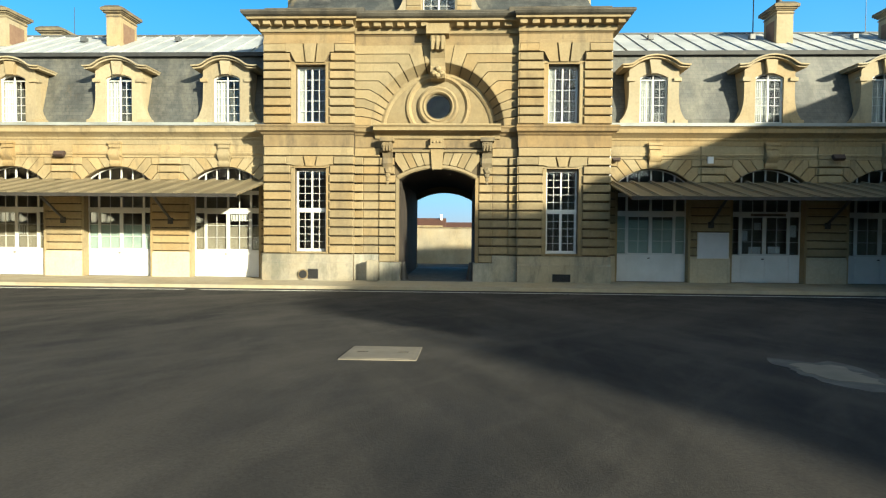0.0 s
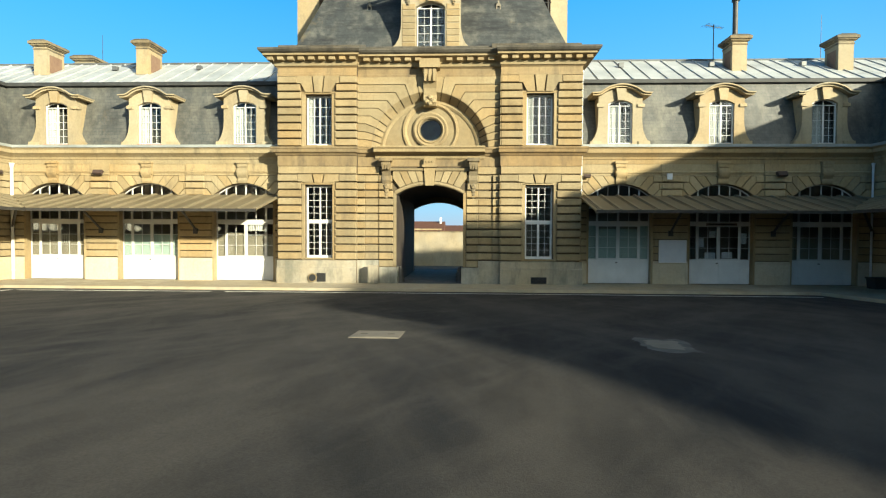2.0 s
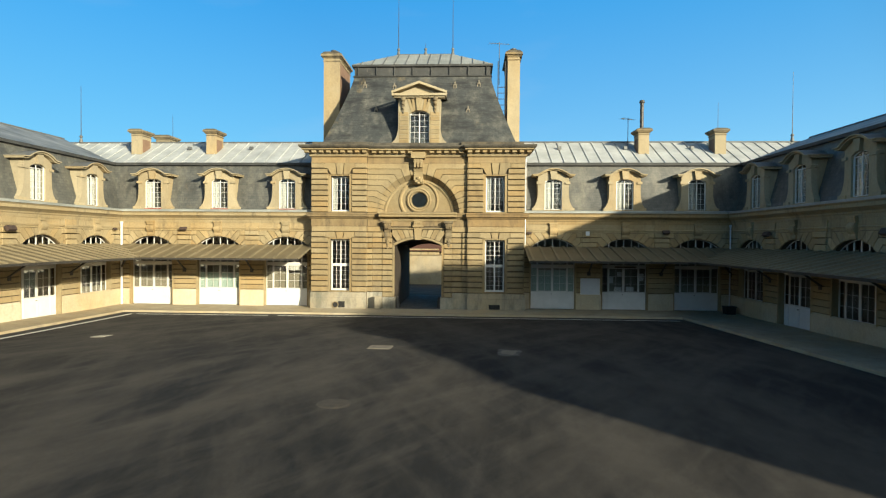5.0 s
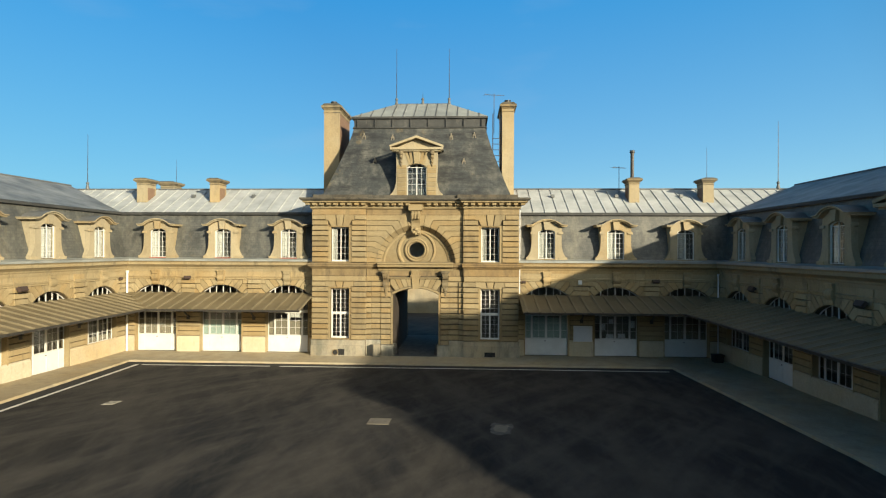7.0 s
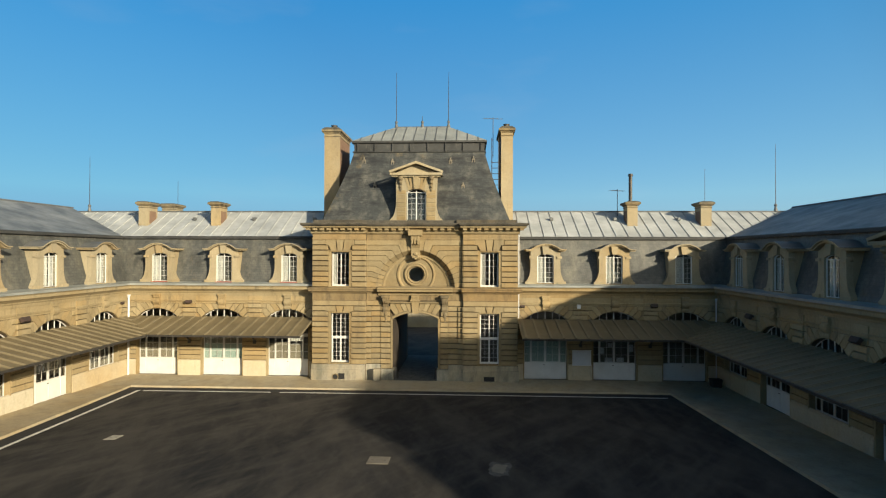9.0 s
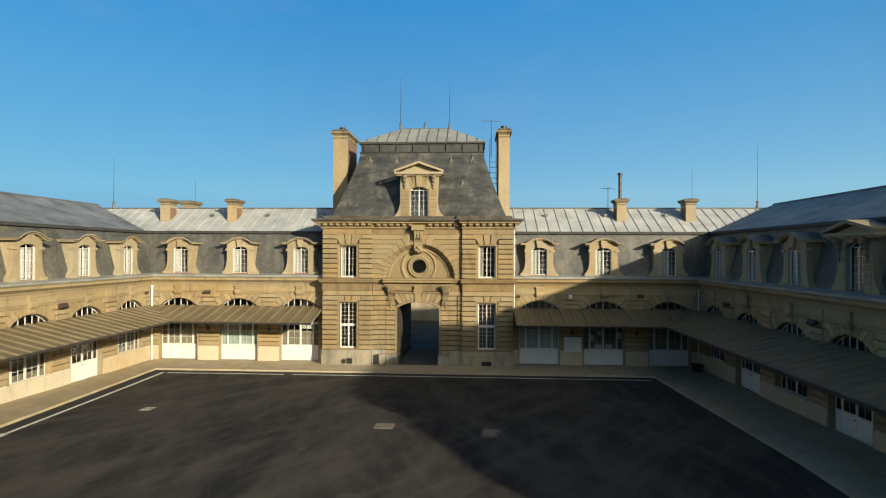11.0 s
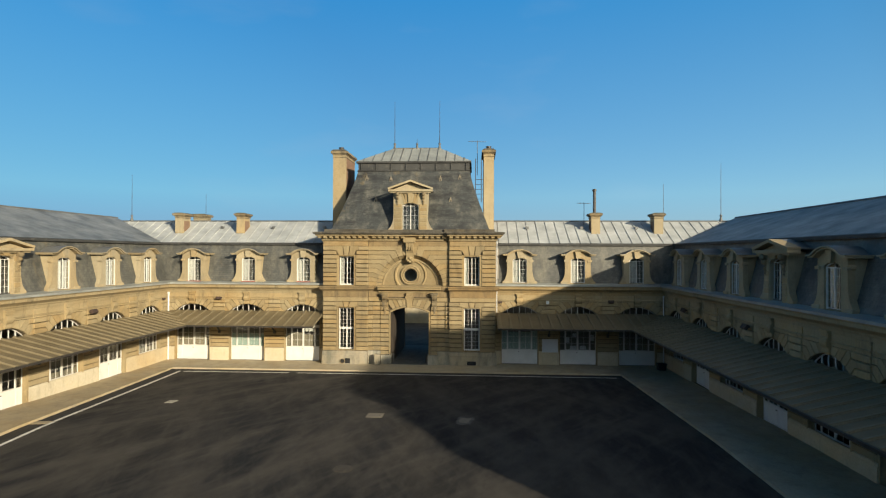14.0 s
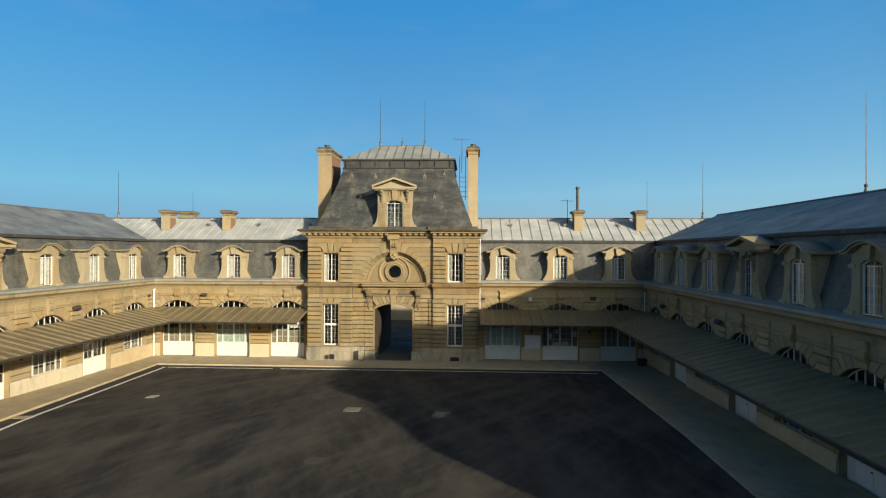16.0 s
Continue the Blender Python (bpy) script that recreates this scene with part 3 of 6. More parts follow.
def pediment_dormer(parent, x, half=1.15, z0=6.72, spring=8.75, win=0.62, eave=9.22, apex=9.95, wide=1.72, y=0.12, back=2.2):
    """A dormer with a triangular pediment."""
    at = Matrix.Translation((x, 0, 0))
    bm = bmesh.new()
    flare = [(half + 0.42, z0), (half + 0.42, z0 + 0.15), (half + 0.24, z0 + 0.32), (half + 0.10, z0 + 0.6), (half + 0.02, z0 + 1.0), (half, z0 + 1.3), (half, eave)]
    arch = arc_top(win, 0.22, spring, 8)
    for s in (1, -1):
        inner = sorted([(a, b) for a, b in arch if a * s > 1e-6], key=lambda p: abs(p[0]))
        prism(bm, [(a * s, b) for a, b in flare] + [(0, eave), (0, spring + 0.22)] + inner + [(win * s, z0)], y, y + 0.32)
    d = part("dormer", bm, DORMER, parent, "limestone dormer with a triangular pediment", at)
    bm = bmesh.new()
    prism(bm, [(-wide, eave), (wide, eave), (wide, eave + 0.16), (-wide, eave + 0.16)], y - 0.34, y + 0.3)
    prism(bm, [(-wide + 0.12, eave - 0.1), (wide - 0.12, eave - 0.1), (wide - 0.12, eave), (-wide + 0.12, eave)], y - 0.2, y + 0.3)
    for s in (1, -1):
        prism(bm, [(wide * s, eave + 0.16), (0, apex - 0.16), (0, apex), (wide * s * 1.03, eave + 0.30)], y - 0.36, y + 0.3)
    prism(bm, [(-wide + 0.25, eave + 0.16), (wide - 0.25, eave + 0.16), (0, apex - 0.2)], y + 0.06, y + 0.3)
    part("pediment", bm, DORMER, d)
    bm = bmesh.new()
    prism(bm, [(-wide, eave + 0.27), (0, apex + 0.01), (wide, eave + 0.27), (wide, eave + 0.20), (0, apex - 0.1), (-wide, eave + 0.20)], y + 0.28, y + back)
    part("hood_roof", bm, LEAD, d)
    for s in (-1, 1):
        part("cheek", box(bmesh.new(), *sorted((s * (half - 0.12), s * (half - 0.02))), y + 0.32, y + back, z0, eave + 0.1), DORMER, d)
    for s in (-1, 1):                              # scrolled brackets beside the arch
        bm = bmesh.new()
        px = s * (win + half) / 2 + s * 0.03
        for k, (w2, dz0, dz1, pr) in enumerate(((0.17, -0.30, -0.1, 0.24), (0.13, -0.62, -0.30, 0.17), (0.09, -0.95, -0.62, 0.11), (0.06, -1.12, -0.95, 0.08))):
            box(bm, px - w2 * 0.8, px + w2 * 0.8, y - pr * 0.8, y + 0.05, eave + dz0, eave + dz1)
            bmesh.ops.create_icosphere(bm, subdivisions=2, radius=w2 * 1.05, matrix=Matrix.Translation((px, y - pr * 0.8, eave + (dz0 + dz1) / 2)))
        part("bracket", bm, WEATHERED, d, "carved hanging bracket")
    bm = bmesh.new()
    prism(bm, [(-0.15, spring + 0.2), (0.15, spring + 0.2), (0.22, eave - 0.1), (-0.22, eave - 0.1)], y - 0.14, y + 0.05)
    part("keystone", bm, STONE, d)
    z = z0 + 0.1
    while z < spring - 0.1:
        for s in (-1, 1):
            xa, xb = sorted((s * (win + 0.05), s * (half - 0.05)))
            stone(d, xa, xb, z, z + 0.27, y, 0.035)
        z += 0.30
    for k in range(4):                             # voussoirs either side of the keystone
        for s in (-1, 1):
            a0, a1 = 0.26 + 0.2 * (k % 2), 0.44 + 0.2 * (k % 2)
            if k < 2:
                wedge(d, [(s * win * a0 * 1.1, spring + 0.21 - 0.06 * k), (s * win * a1 * 1.25, spring + 0.18 - 0.08 * k), (s * (a1 + 0.28) * 0.9, eave - 0.12), (s * (a0 + 0.12) * 0.9, eave - 0.12)], y, 0.035)
    bm = bmesh.new()
    for s in (-1, 1):
        sash(bm, min(0.0, s * (win - 0.03)), max(0.0, s * (win - 0.03)), z0 + 0.06, spring, y + 0.22, 2, 5, 0.034, 0.016)
    prism(bm, [(a * 0.999, b) for a, b in arch] + [(a * 0.93, b - 0.045) for a, b in arch[::-1]], y + 0.24, y + 0.28)
    box(bm, -0.018, 0.018, y + 0.24, y + 0.28, spring - 0.02, spring + 0.2)
    w = part("window", bm, FRAME, d, "white casement window with glazing bars")
    for s in (-1, 1):
        pane_grid(w, min(0.0, s * (win - 0.03)), max(0.0, s * (win - 0.03)), z0 + 0.06, spring, y + 0.25, 2, 5, 0.034)
    return d


ARCH_HALF, ARCH_SPRING, ARCH_RISE = 1.50, 4.26, 0.60


def bay_door(parent, x, kind, n=0):
    """What fills an arched bay: glazed double doors with side lights, or a window over a low wall."""
    at = Matrix.Translation((x, 0, 0))
    y = 0.24
    bottom = 0.13 if kind == "door" else 1.08
    glass_from = 1.26 if kind == "door" else 1.12

    def bars():
        bm = bmesh.new()
        h = ARCH_HALF
        for s in (-1, 1):
            box(bm, s * h - 0.035 if s > 0 else -h, h if s > 0 else -h + 0.035, y, y + 0.08, bottom, ARCH_SPRING)
            a, b = sorted((s * 1.00, s * (h - 0.035)))
            sash(bm, a, b, glass_from, 2.93, y, 1, 3, 0.045, 0.02)
            a, b = sorted((0.0, s * 1.0))
            sash(bm, a, b, glass_from, 2.93, y - 0.01, 2, 3, 0.075, 0.02)
        box(bm, -h, h, y - 0.02, y + 0.09, 2.93, 3.06)
        sash(bm, -1.465, -1.0, 3.06, 3.74, y, 1, 1, 0.045), sash(bm, 1.0, 1.465, 3.06, 3.74, y, 1, 1, 0.045)
        sash(bm, -1.0, 0.0, 3.06, 3.74, y, 2, 1, 0.045), sash(bm, 0.0, 1.0, 3.06, 3.74, y, 2, 1, 0.045)
        box(bm, -h, h, y - 0.01, y + 0.07, 3.74, 3.86)
        for xx in (-0.98, -0.5, 0.0, 0.5, 0.98):
            top = ARCH_SPRING + ARCH_RISE - (xx / 1.5) ** 2 * ARCH_RISE
            box(bm, xx - (0.03 if xx in (-0.98, 0.0, 0.98) else 0.018), xx + (0.03 if xx in (-0.98, 0.0, 0.98) else 0.018), y + 0.01, y + 0.06, 3.86, top)
        edge = arc_top(ARCH_HALF, ARCH_RISE, ARCH_SPRING)
        prism(bm, edge + [(a * 0.978, b - 0.035) for a, b in edge[::-1]], y + 0.005, y + 0.065)
        return bm
    w = part("glazed_door" if kind == "door" else "window", once(kind + "_bars", bars, "glazed_door", FRAME), FRAME, parent, "white glazed double door with side lights" if kind == "door" else "white casement window above a low wall", at)
    if kind == "door":
        def panel():
            bm = bmesh.new()
            box(bm, -1.465, 1.465, y + 0.012, y + 0.05, 0.13, 1.26)
            for a, b in ((-1.44, -1.03), (-0.97, -0.03), (0.03, 0.97), (1.03, 1.44)):
                box(bm, a, b, y - 0.008, y + 0.02, 0.19, 1.22)
            return bm
        part("lower_panel", once("panel", panel, "lower_panel", WHITE), WHITE, w)
        part("handle", once("handle", lambda: box(bmesh.new(), -0.11, -0.03, y - 0.07, y - 0.02, 1.10, 1.14), "handle", IRON), IRON, w)
    else:
        part("sill", once("bsill", lambda: box(bmesh.new(), -1.55, 1.55, -0.06, 0.40, 1.0, 1.08), "sill", PLINTH), PLINTH, w)
    for s in (-1, 1):
        a, b = sorted((s * 1.00, s * (ARCH_HALF - 0.035)))
        pane_grid(w, a, b, glass_from, 2.93, y + 0.025, 1, 3, 0.045)
        pane_grid(w, a, b, 3.06, 3.74, y + 0.025, 1, 1, 0.045)
        a, b = sorted((0.0, s * 1.0))
        pane_grid(w, a, b, glass_from, 2.93, y + 0.025, 2, 3, 0.075)
        pane_grid(w, a, b, 3.06, 3.74, y + 0.025, 2, 1, 0.045)

    def fan():
        e = arc_top(ARCH_HALF * 0.98, ARCH_RISE, ARCH_SPRING - 0.02)
        return prism(bmesh.new(), [(-1.47, 3.86)] + e + [(1.47, 3.86)], y + 0.03, y + 0.036)
    g = part("fanlight", once("fan", fan, "fanlight", GLASS), GLASS, w)
    g.visible_shadow = False
    return w


def bay_stones(parent, x, kind, left=PITCH / 2, right=PITCH / 2, shares_left=False, shares_right=False):
    """Courses of the piers, voussoirs and keystone of one bay."""
    base, step = 1.24, 0.335
    for s, reach in ((-1, left), (1, right)):
        z = base
        while z < 4.2:
            inner = ARCH_HALF + 0.05
            far_end = 2 * reach - inner if s > 0 and shares_right else reach - 0.012     # one block across a shared pier
            a, b = sorted((x + s * inner, x + s * far_end))
            if b - a > 0.1 and not (s < 0 and shares_left):
                stone(parent, a, b, z + 0.022, z + step - 0.022, 0.0, 0.10)
            z += step
        e_ = reach - 0.012
        if e_ > 1.9:
            wedge(parent, [(x + s * 1.53, 4.27), (x + s * e_, 4.27), (x + s * e_, 4.60), (x + s * 1.82, 4.60)], 0.0, 0.10, "stone")
        for zz in (4.59, 4.925):                       # courses beside the arch
            inner = {4.59: 1.80, 4.925: 1.53}[zz]
            a, b = sorted((x + s * inner, x + s * (reach - 0.012)))
            if b - a > 0.1:
                stone(parent, a, b, zz + 0.022, zz + step - 0.022, 0.0, 0.10)
    r = (ARCH_HALF ** 2 + ARCH_RISE ** 2) / (2 * ARCH_RISE)
    cz = ARCH_SPRING + ARCH_RISE - r

    def on(x_, extra=0.0):
        return (x + x_, cz + math.sqrt((r + extra) ** 2 - x_ * x_))
    ins = (0.17, 0.52, 0.86, 1.18, 1.50)
    outs = ((0.30, 5.24), (0.82, 5.24), (1.32, 5.24), (1.53, 4.93), (1.80, 4.60))
    for s in (-1, 1):
        for k in range(4):
            (xo0, zo0), (xo1, zo1) = outs[k], outs[k + 1]
            pts = [on(s * ins[k]), on(s * ins[k + 1]), (x + s * xo1, zo1)]
            if zo1 != zo0:
                pts.append((x + s * xo1, zo0) if k < 3 else (x + s * xo1, zo0))
            pts.append((x + s * xo0, zo0))
            wedge(parent, pts, 0.0, 0.10)
    part("keystone", once("bkey", bay_key, "keystone", STONE), STONE, parent, "carved scrolled keystone", Matrix.Translation((x, 0, 0)))


def bay_key():
    bm = bmesh.new()
    prof = [(0, 4.84)]
    for k in range(17):                     # a belly above, a smaller scroll below
        f = k / 16
        prof.append((-0.14 - 0.17 * math.sin(math.pi * min(1.0, max(0.0, (f - 0.30) / 0.70))) ** 0.8 - 0.05 * math.sin(math.pi * min(1.0, f / 0.34)), 4.86 + 0.78 * f))
    sweep(bm, prof + [(0, 5.64)], -0.23, 0.23)
    for s in (-1, 1):                       # side scrolls
        tube(bm, (s * 0.16, -0.17, 5.38), (s * 0.27, -0.17, 5.38), 0.13, 0.12, 14)
        tube(bm, (s * 0.14, -0.11, 4.97), (s * 0.25, -0.11, 4.97), 0.075, 0.07, 12)
    box(bm, -0.25, 0.25, -0.22, 0, 5.642, 5.80), box(bm, -0.29, 0.29, -0.27, 0, 5.80, 5.90)
    return bm


def floodlight(m, label):
    f = thing("floodlight", label, "floodlight", m)
    bm = bmesh.new()
    prism(bm, [(-0.26, -0.15), (0.26, -0.15), (0.30, 0.12), (-0.30, 0.12)], -0.42, -0.24)
    bmesh.ops.rotate(bm, verts=bm.verts, cent=(0, -0.3, 0), matrix=Matrix.Rotation(radians(-35), 3, "X"))
    part("lamp_head", bm, RUST, f)
    part("bracket", box(bmesh.new(), -0.06, 0.06, -0.3, -0.04, -0.05, 0.03), RUST, f)
    return f


def zinc_roof(parent, x0, x1, own, other, ends, mat, seams=0.85):
    """The low upper roof with standing seams; ends: 'valley', 'wall' or 'hip' at x0 and x1. own, other: how far the ridge lies in."""
    eave_y, eave_z = 1.06, 10.02
    top = BACK_TOP if own < other else SIDE_TOP

    def end(e, y, sign, base):
        if e != "valley":
            return base
        return base + sign * (eave_y + (other - eave_y) * (y - eave_y) / (own - eave_y))
    bm = bmesh.new()
    pts = [(end(ends[0], eave_y, -1, x0), eave_y, eave_z), (end(ends[1], eave_y, 1, x1), eave_y, eave_z), (end(ends[1], own, 1, x1), own, top), (end(ends[0], own, -1, x0), own, top)]
    back = [(pts[3][0] - (own if ends[0] == "valley" else 0), 2 * own, 9.6), (pts[2][0] + (own if ends[1] == "valley" else 0), 2 * own, 9.6)]
    for poly in (pts, [pts[3], pts[2], back[1], back[0]]):
        up = [bm.verts.new(p) for p in poly]
        lo = [bm.verts.new((p[0], p[1], p[2] - 0.08)) for p in poly]
        bm.faces.new(up), bm.faces.new(lo[::-1])
        for i in range(4):
            bm.faces.new((up[i], up[(i + 1) % 4], lo[(i + 1) % 4], lo[i]))
    r = part("zinc_roof", bm, mat, parent, "standing-seam zinc roof")
    bm = bmesh.new()
    tube(bm, (pts[3][0], own, top + 0.03), (pts[2][0], own, top + 0.03), 0.07)
    part("ridge_cap", bm, LEAD, r)
    x = min(pts[0][0], pts[3][0]) + 0.4
    slope = (top - eave_z) / (own - eave_y)
    while seams and x < max(pts[1][0], pts[2][0]):
        ya, yb = eave_y, own
        for base, sign, e in ((x0, -1, ends[0]), (x1, 1, ends[1])):
            if e == "valley":
                over = (x - base) * sign - eave_y
                if over > 0:
                    ya = max(ya, eave_y + over * (own - eave_y) / (other - eave_y))
        if yb - ya > 0.3:
            bm = bmesh.new()
            za, zb = eave_z + slope * (ya - eave_y), top
            pr = [(ya, za), (yb, zb), (yb, zb + 0.058), (ya, za + 0.058)]
            sweep(bm, pr, x - 0.022, x + 0.022)
            part("seam", bm, mat, r)
        x += seams
    return r


def vent_hat(parent, x, y, z):
    bm = bmesh.new()
    box(bm, x - 0.12, x + 0.12, y - 0.16, y + 0.1, z, z + 0.22)
    part("roof_vent", bm, LEAD, parent)


def wing(label, m, x0, x1, bays, ends, own, other, sill=None, veiled=False):
    """One range of the court. bays: (x, filling, dormer) in its own frame, whose wall face is y = 0 and looks to -y."""
    w = thing("wing", label, "building", m, "ranges round the court")
    thick = 0.45
    L, R = (1 if e == "valley" else 0 for e in ends)
    ops = [(x, ARCH_HALF, 0.0 if k == "door" else 1.02, ARCH_SPRING, ARCH_RISE) for x, k, d in bays]
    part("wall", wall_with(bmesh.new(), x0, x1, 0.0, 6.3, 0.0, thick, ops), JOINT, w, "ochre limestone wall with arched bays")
    depth = 2 * own
    bm = bmesh.new()
    box(bm, x0 - L * depth, x1 + R * depth, depth - 0.4, depth, 0, 9.7)
    part("rear_wall", bm, STONE, w)
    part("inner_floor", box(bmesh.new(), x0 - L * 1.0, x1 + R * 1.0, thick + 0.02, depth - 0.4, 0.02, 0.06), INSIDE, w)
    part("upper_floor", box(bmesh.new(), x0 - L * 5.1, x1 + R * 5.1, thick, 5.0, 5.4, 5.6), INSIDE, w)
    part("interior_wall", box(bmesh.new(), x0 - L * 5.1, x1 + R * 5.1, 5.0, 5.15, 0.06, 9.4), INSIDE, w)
    for e, xe in zip(ends, (x0, x1)):
        if e != "valley":
            s = 1 if xe == x0 else -1
            a, b = sorted((xe, xe + s * 0.35))
            part("end_wall", box(bmesh.new(), a, b, thick, depth - 0.4, 0, 9.6), INSIDE, w)
    # plinth of each pier
    edges = [x0] + [v for x, k, d in sorted(bays) for v in ((x - ARCH_HALF - 0.05, x + ARCH_HALF + 0.05) if k == "door" else ())] + [x1]
    for a, b in zip(edges[::2], edges[1::2]):
        bm = bmesh.new()
        sweep(bm, [(0, 0.0), (-0.12, 0.0), (-0.12, 1.08), (-0.06, 1.2), (0, 1.22)], a, b, L if a == x0 else 0, R if b == x1 else 0)
        part("plinth", bm, CREAM, w)
    # entablature: band, frieze panels, cornice, gutter
    part("frieze", sweep(bmesh.new(), [(0.0, 5.25), (-0.07, 5.25), (-0.07, 5.80), (0, 5.80)], x0, x1, L, R), STONE, w)
    part("frieze_band", sweep(bmesh.new(), [(-0.06, 5.36), (-0.12, 5.36), (-0.14, 5.43), (-0.08, 5.46), (-0.06, 5.46)], x0, x1, L, R), STONE, w)
    part("cornice", sweep(bmesh.new(), [(0, 5.79), (-0.10, 5.79), (-0.12, 5.98), (-0.16, 6.02), (-0.18, 6.10), (-0.30, 6.20), (-0.42, 6.28), (-0.42, 6.44), (-0.47, 6.50), (-0.50, 6.60), (0.3, 6.66), (0.3, 5.9)], x0, x1, L, R), STONE, w, "moulded limestone cornice")
    part("cornice_flashing", sweep(bmesh.new(), [(-0.53, 6.53), (-0.54, 6.66), (0.34, 6.76), (0.34, 6.67)], x0, x1, L, R), GREY_ZINC, w, "pale grey zinc flashing")
    prof = MANSARD
    bm = bmesh.new()
    sweep(bm, prof + [(a + 0.12, b) for a, b in prof[::-1]], x0, x1, L, R)
    part("slate_roof", bm, SLATE, w, "steep weathered slate mansard roof")
    part("gutter", sweep(bmesh.new(), [(0.92, 9.86), (0.90, 10.02), (1.00, 10.06), (1.24, 10.0), (1.20, 9.86)], x0, x1, L, R), DARK_LEAD, w)
    r = zinc_roof(w, x0, x1, own, other, ends, *((ZINC, 0.85) if own < other else (BLUE_ZINC, 0)))
    xs = sorted(x for x, k, d in bays)
    for x in xs if own < other else ():
        vent_hat(r, x + 0.9, own * 0.72, 10.02 + (BACK_TOP - 10.02) * (own * 0.72 - 1.06) / (own - 1.06))
    for x, k, d in bays:
        left = min([x - x0] + [(x - o) / 2 for o in xs if o < x])
        right = min([x1 - x] + [(o - x) / 2 for o in xs if o > x])
        bay_stones(w, x, k, left, right, any(o < x for o in xs), any(o > x for o in xs))
        bay_door(w, x, k)
        for side in (-1, 1):
            part("jamb", once("jamb%d%s" % (side, k), lambda: box(bmesh.new(), *sorted((side * 1.468, side * 1.556)), -0.085, 0.239, 0.13 if k == "door" else 1.08, 4.27), "jamb", STONE), STONE, w, m=Matrix.Translation((x, 0, 0)))
        if d == "hood":
            dd = dormer(w, x, d, sill_mat=sill)
            if veiled:
                part("curtain", once("dveil", lambda: folds(0.08, 0.49, 6.8, 8.62, 0.36), "curtain", VEIL), VEIL, dd, "grey-white net curtain")
        elif d == "pediment":
            pediment_dormer(w, x)
    for a in [(p + q) / 2 for p, q in zip(xs, xs[1:])]:     # shallow pilasters between the arches
        for za, zb in ((4.29, 4.575), (4.626, 4.889), (4.961, 5.224)):
            stone(w, a - 0.46, a + 0.46, za, zb, -0.10, 0.07, "pilaster_stone")
        part("pilaster_head", box(bmesh.new(), a - 0.46, a + 0.46, -0.135, -0.06, 5.262, 5.352), STONE, w)
        part("pilaster_head", box(bmesh.new(), a - 0.46, a + 0.46, -0.125, -0.06, 5.468, 5.785), STONE, w)
        part("pilaster_head", sweep(bmesh.new(), [(-0.06, 5.355), (-0.16, 5.355), (-0.18, 5.43), (-0.12, 5.465), (-0.06, 5.465)], a - 0.49, a + 0.49), STONE, w)
    # canopy over the pavement
    bm = bmesh.new()
    lo, hi, out = CANOPY_LO, CANOPY_HI, CANOPY_OUT
    xa, xb = x0 + (0 if L else 0.12), x1 - (0 if R else 0.12)
    sweep(bm, [(0.0, hi), (-out, lo), (-out, lo - 0.05), (0.0, hi - 0.05)], xa, xb, L, R)
    c = part("canopy", bm, CANOPY, w, "brown ribbed sheet-metal canopy over the pavement")
    part("canopy_gutter", sweep(bmesh.new(), [(-out + 0.02, lo - 0.10), (-out - 0.09, lo - 0.10), (-out - 0.11, lo + 0.02), (-out + 0.02, lo + 0.02)], xa, xb, L, R), IRON, c)
    x = xa - L * 0 + 0.25
    while x < xb:
        start = 0.0
        y_near = -out
        if L and x - x0 < out:
            y_near = -(x - x0)
        if R and x1 - x < out:
            y_near = max(y_near, -(x1 - x))
        if y_near < -0.4:
            zn = hi + (hi - lo) * y_near / out
            bm = bmesh.new()
            for dx, up in ((0.10, 0.03), (0.055, 0.075)):
                sweep(bm, [(0, hi), (y_near, zn), (y_near, zn + up), (0, hi + up)], x - dx, x + dx)
            part("rib", bm, RIB, c)
        x += 0.784
    for a in [(p + q) / 2 for p, q in zip(xs, xs[1:])]:
        bm = bmesh.new()
        tube(bm, (a, -0.02, 2.55), (a, -1.75, 3.72), 0.055), box(bm, a - 0.11, a + 0.11, -0.14, 0.0, 2.40, 2.66)
        tube(bm, (a, 0, hi - 0.12), (a, -out, lo - 0.1), 0.045)
        part("canopy_strut", bm, IRON, c)
    if R:                                                  # a strut across the inner corner
        bm = tube(bmesh.new(), (x1 - 0.06, -0.06, 2.6), (x1 - 1.5, -1.5, 3.62), 0.06)
        box(bm, x1 - 0.22, x1 - 0.02, -0.22, -0.02, 2.42, 2.72)
        part("canopy_strut", bm, IRON, c)
    return w


LEFT_M = pose(-CORNER_X, CORNER_Y, 0, 0, 0, 90)
RIGHT_M = pose(CORNER_X, CORNER_Y, 0, 0, 0, -90)
BACK_M = pose(0, CORNER_Y, 0)
SIDE_FIRST, SIDE_PITCH = 2.65, 4.60
back_xs = (9.05, 13.78, 18.50)
wing("rear range of ochre limestone with slate mansard, sunlit", BACK_M, -CORNER_X, -7.0, [(-x, "door", "hood") for x in back_xs], ("valley", "wall"), BACK_RIDGE, SIDE_RIDGE, RED)
wing("rear range of ochre limestone with slate mansard, half in shade", BACK_M, 7.0, CORNER_X, [(x, "door", "hood") for x in back_xs], ("wall", "valley"), BACK_RIDGE, SIDE_RIDGE)
LEN_L, LEN_R = 50.0, 38.0
fill = ("window", "door", "window", "door", "window", "door", "window", "door", "window", "door")
roof = ("hood", "hood", "hood", "pediment", "hood", "hood", "hood", "hood", "hood", "hood")
bays_l = [(-(SIDE_FIRST + SIDE_PITCH * k), fill[k], roof[k]) for k in range(10)]
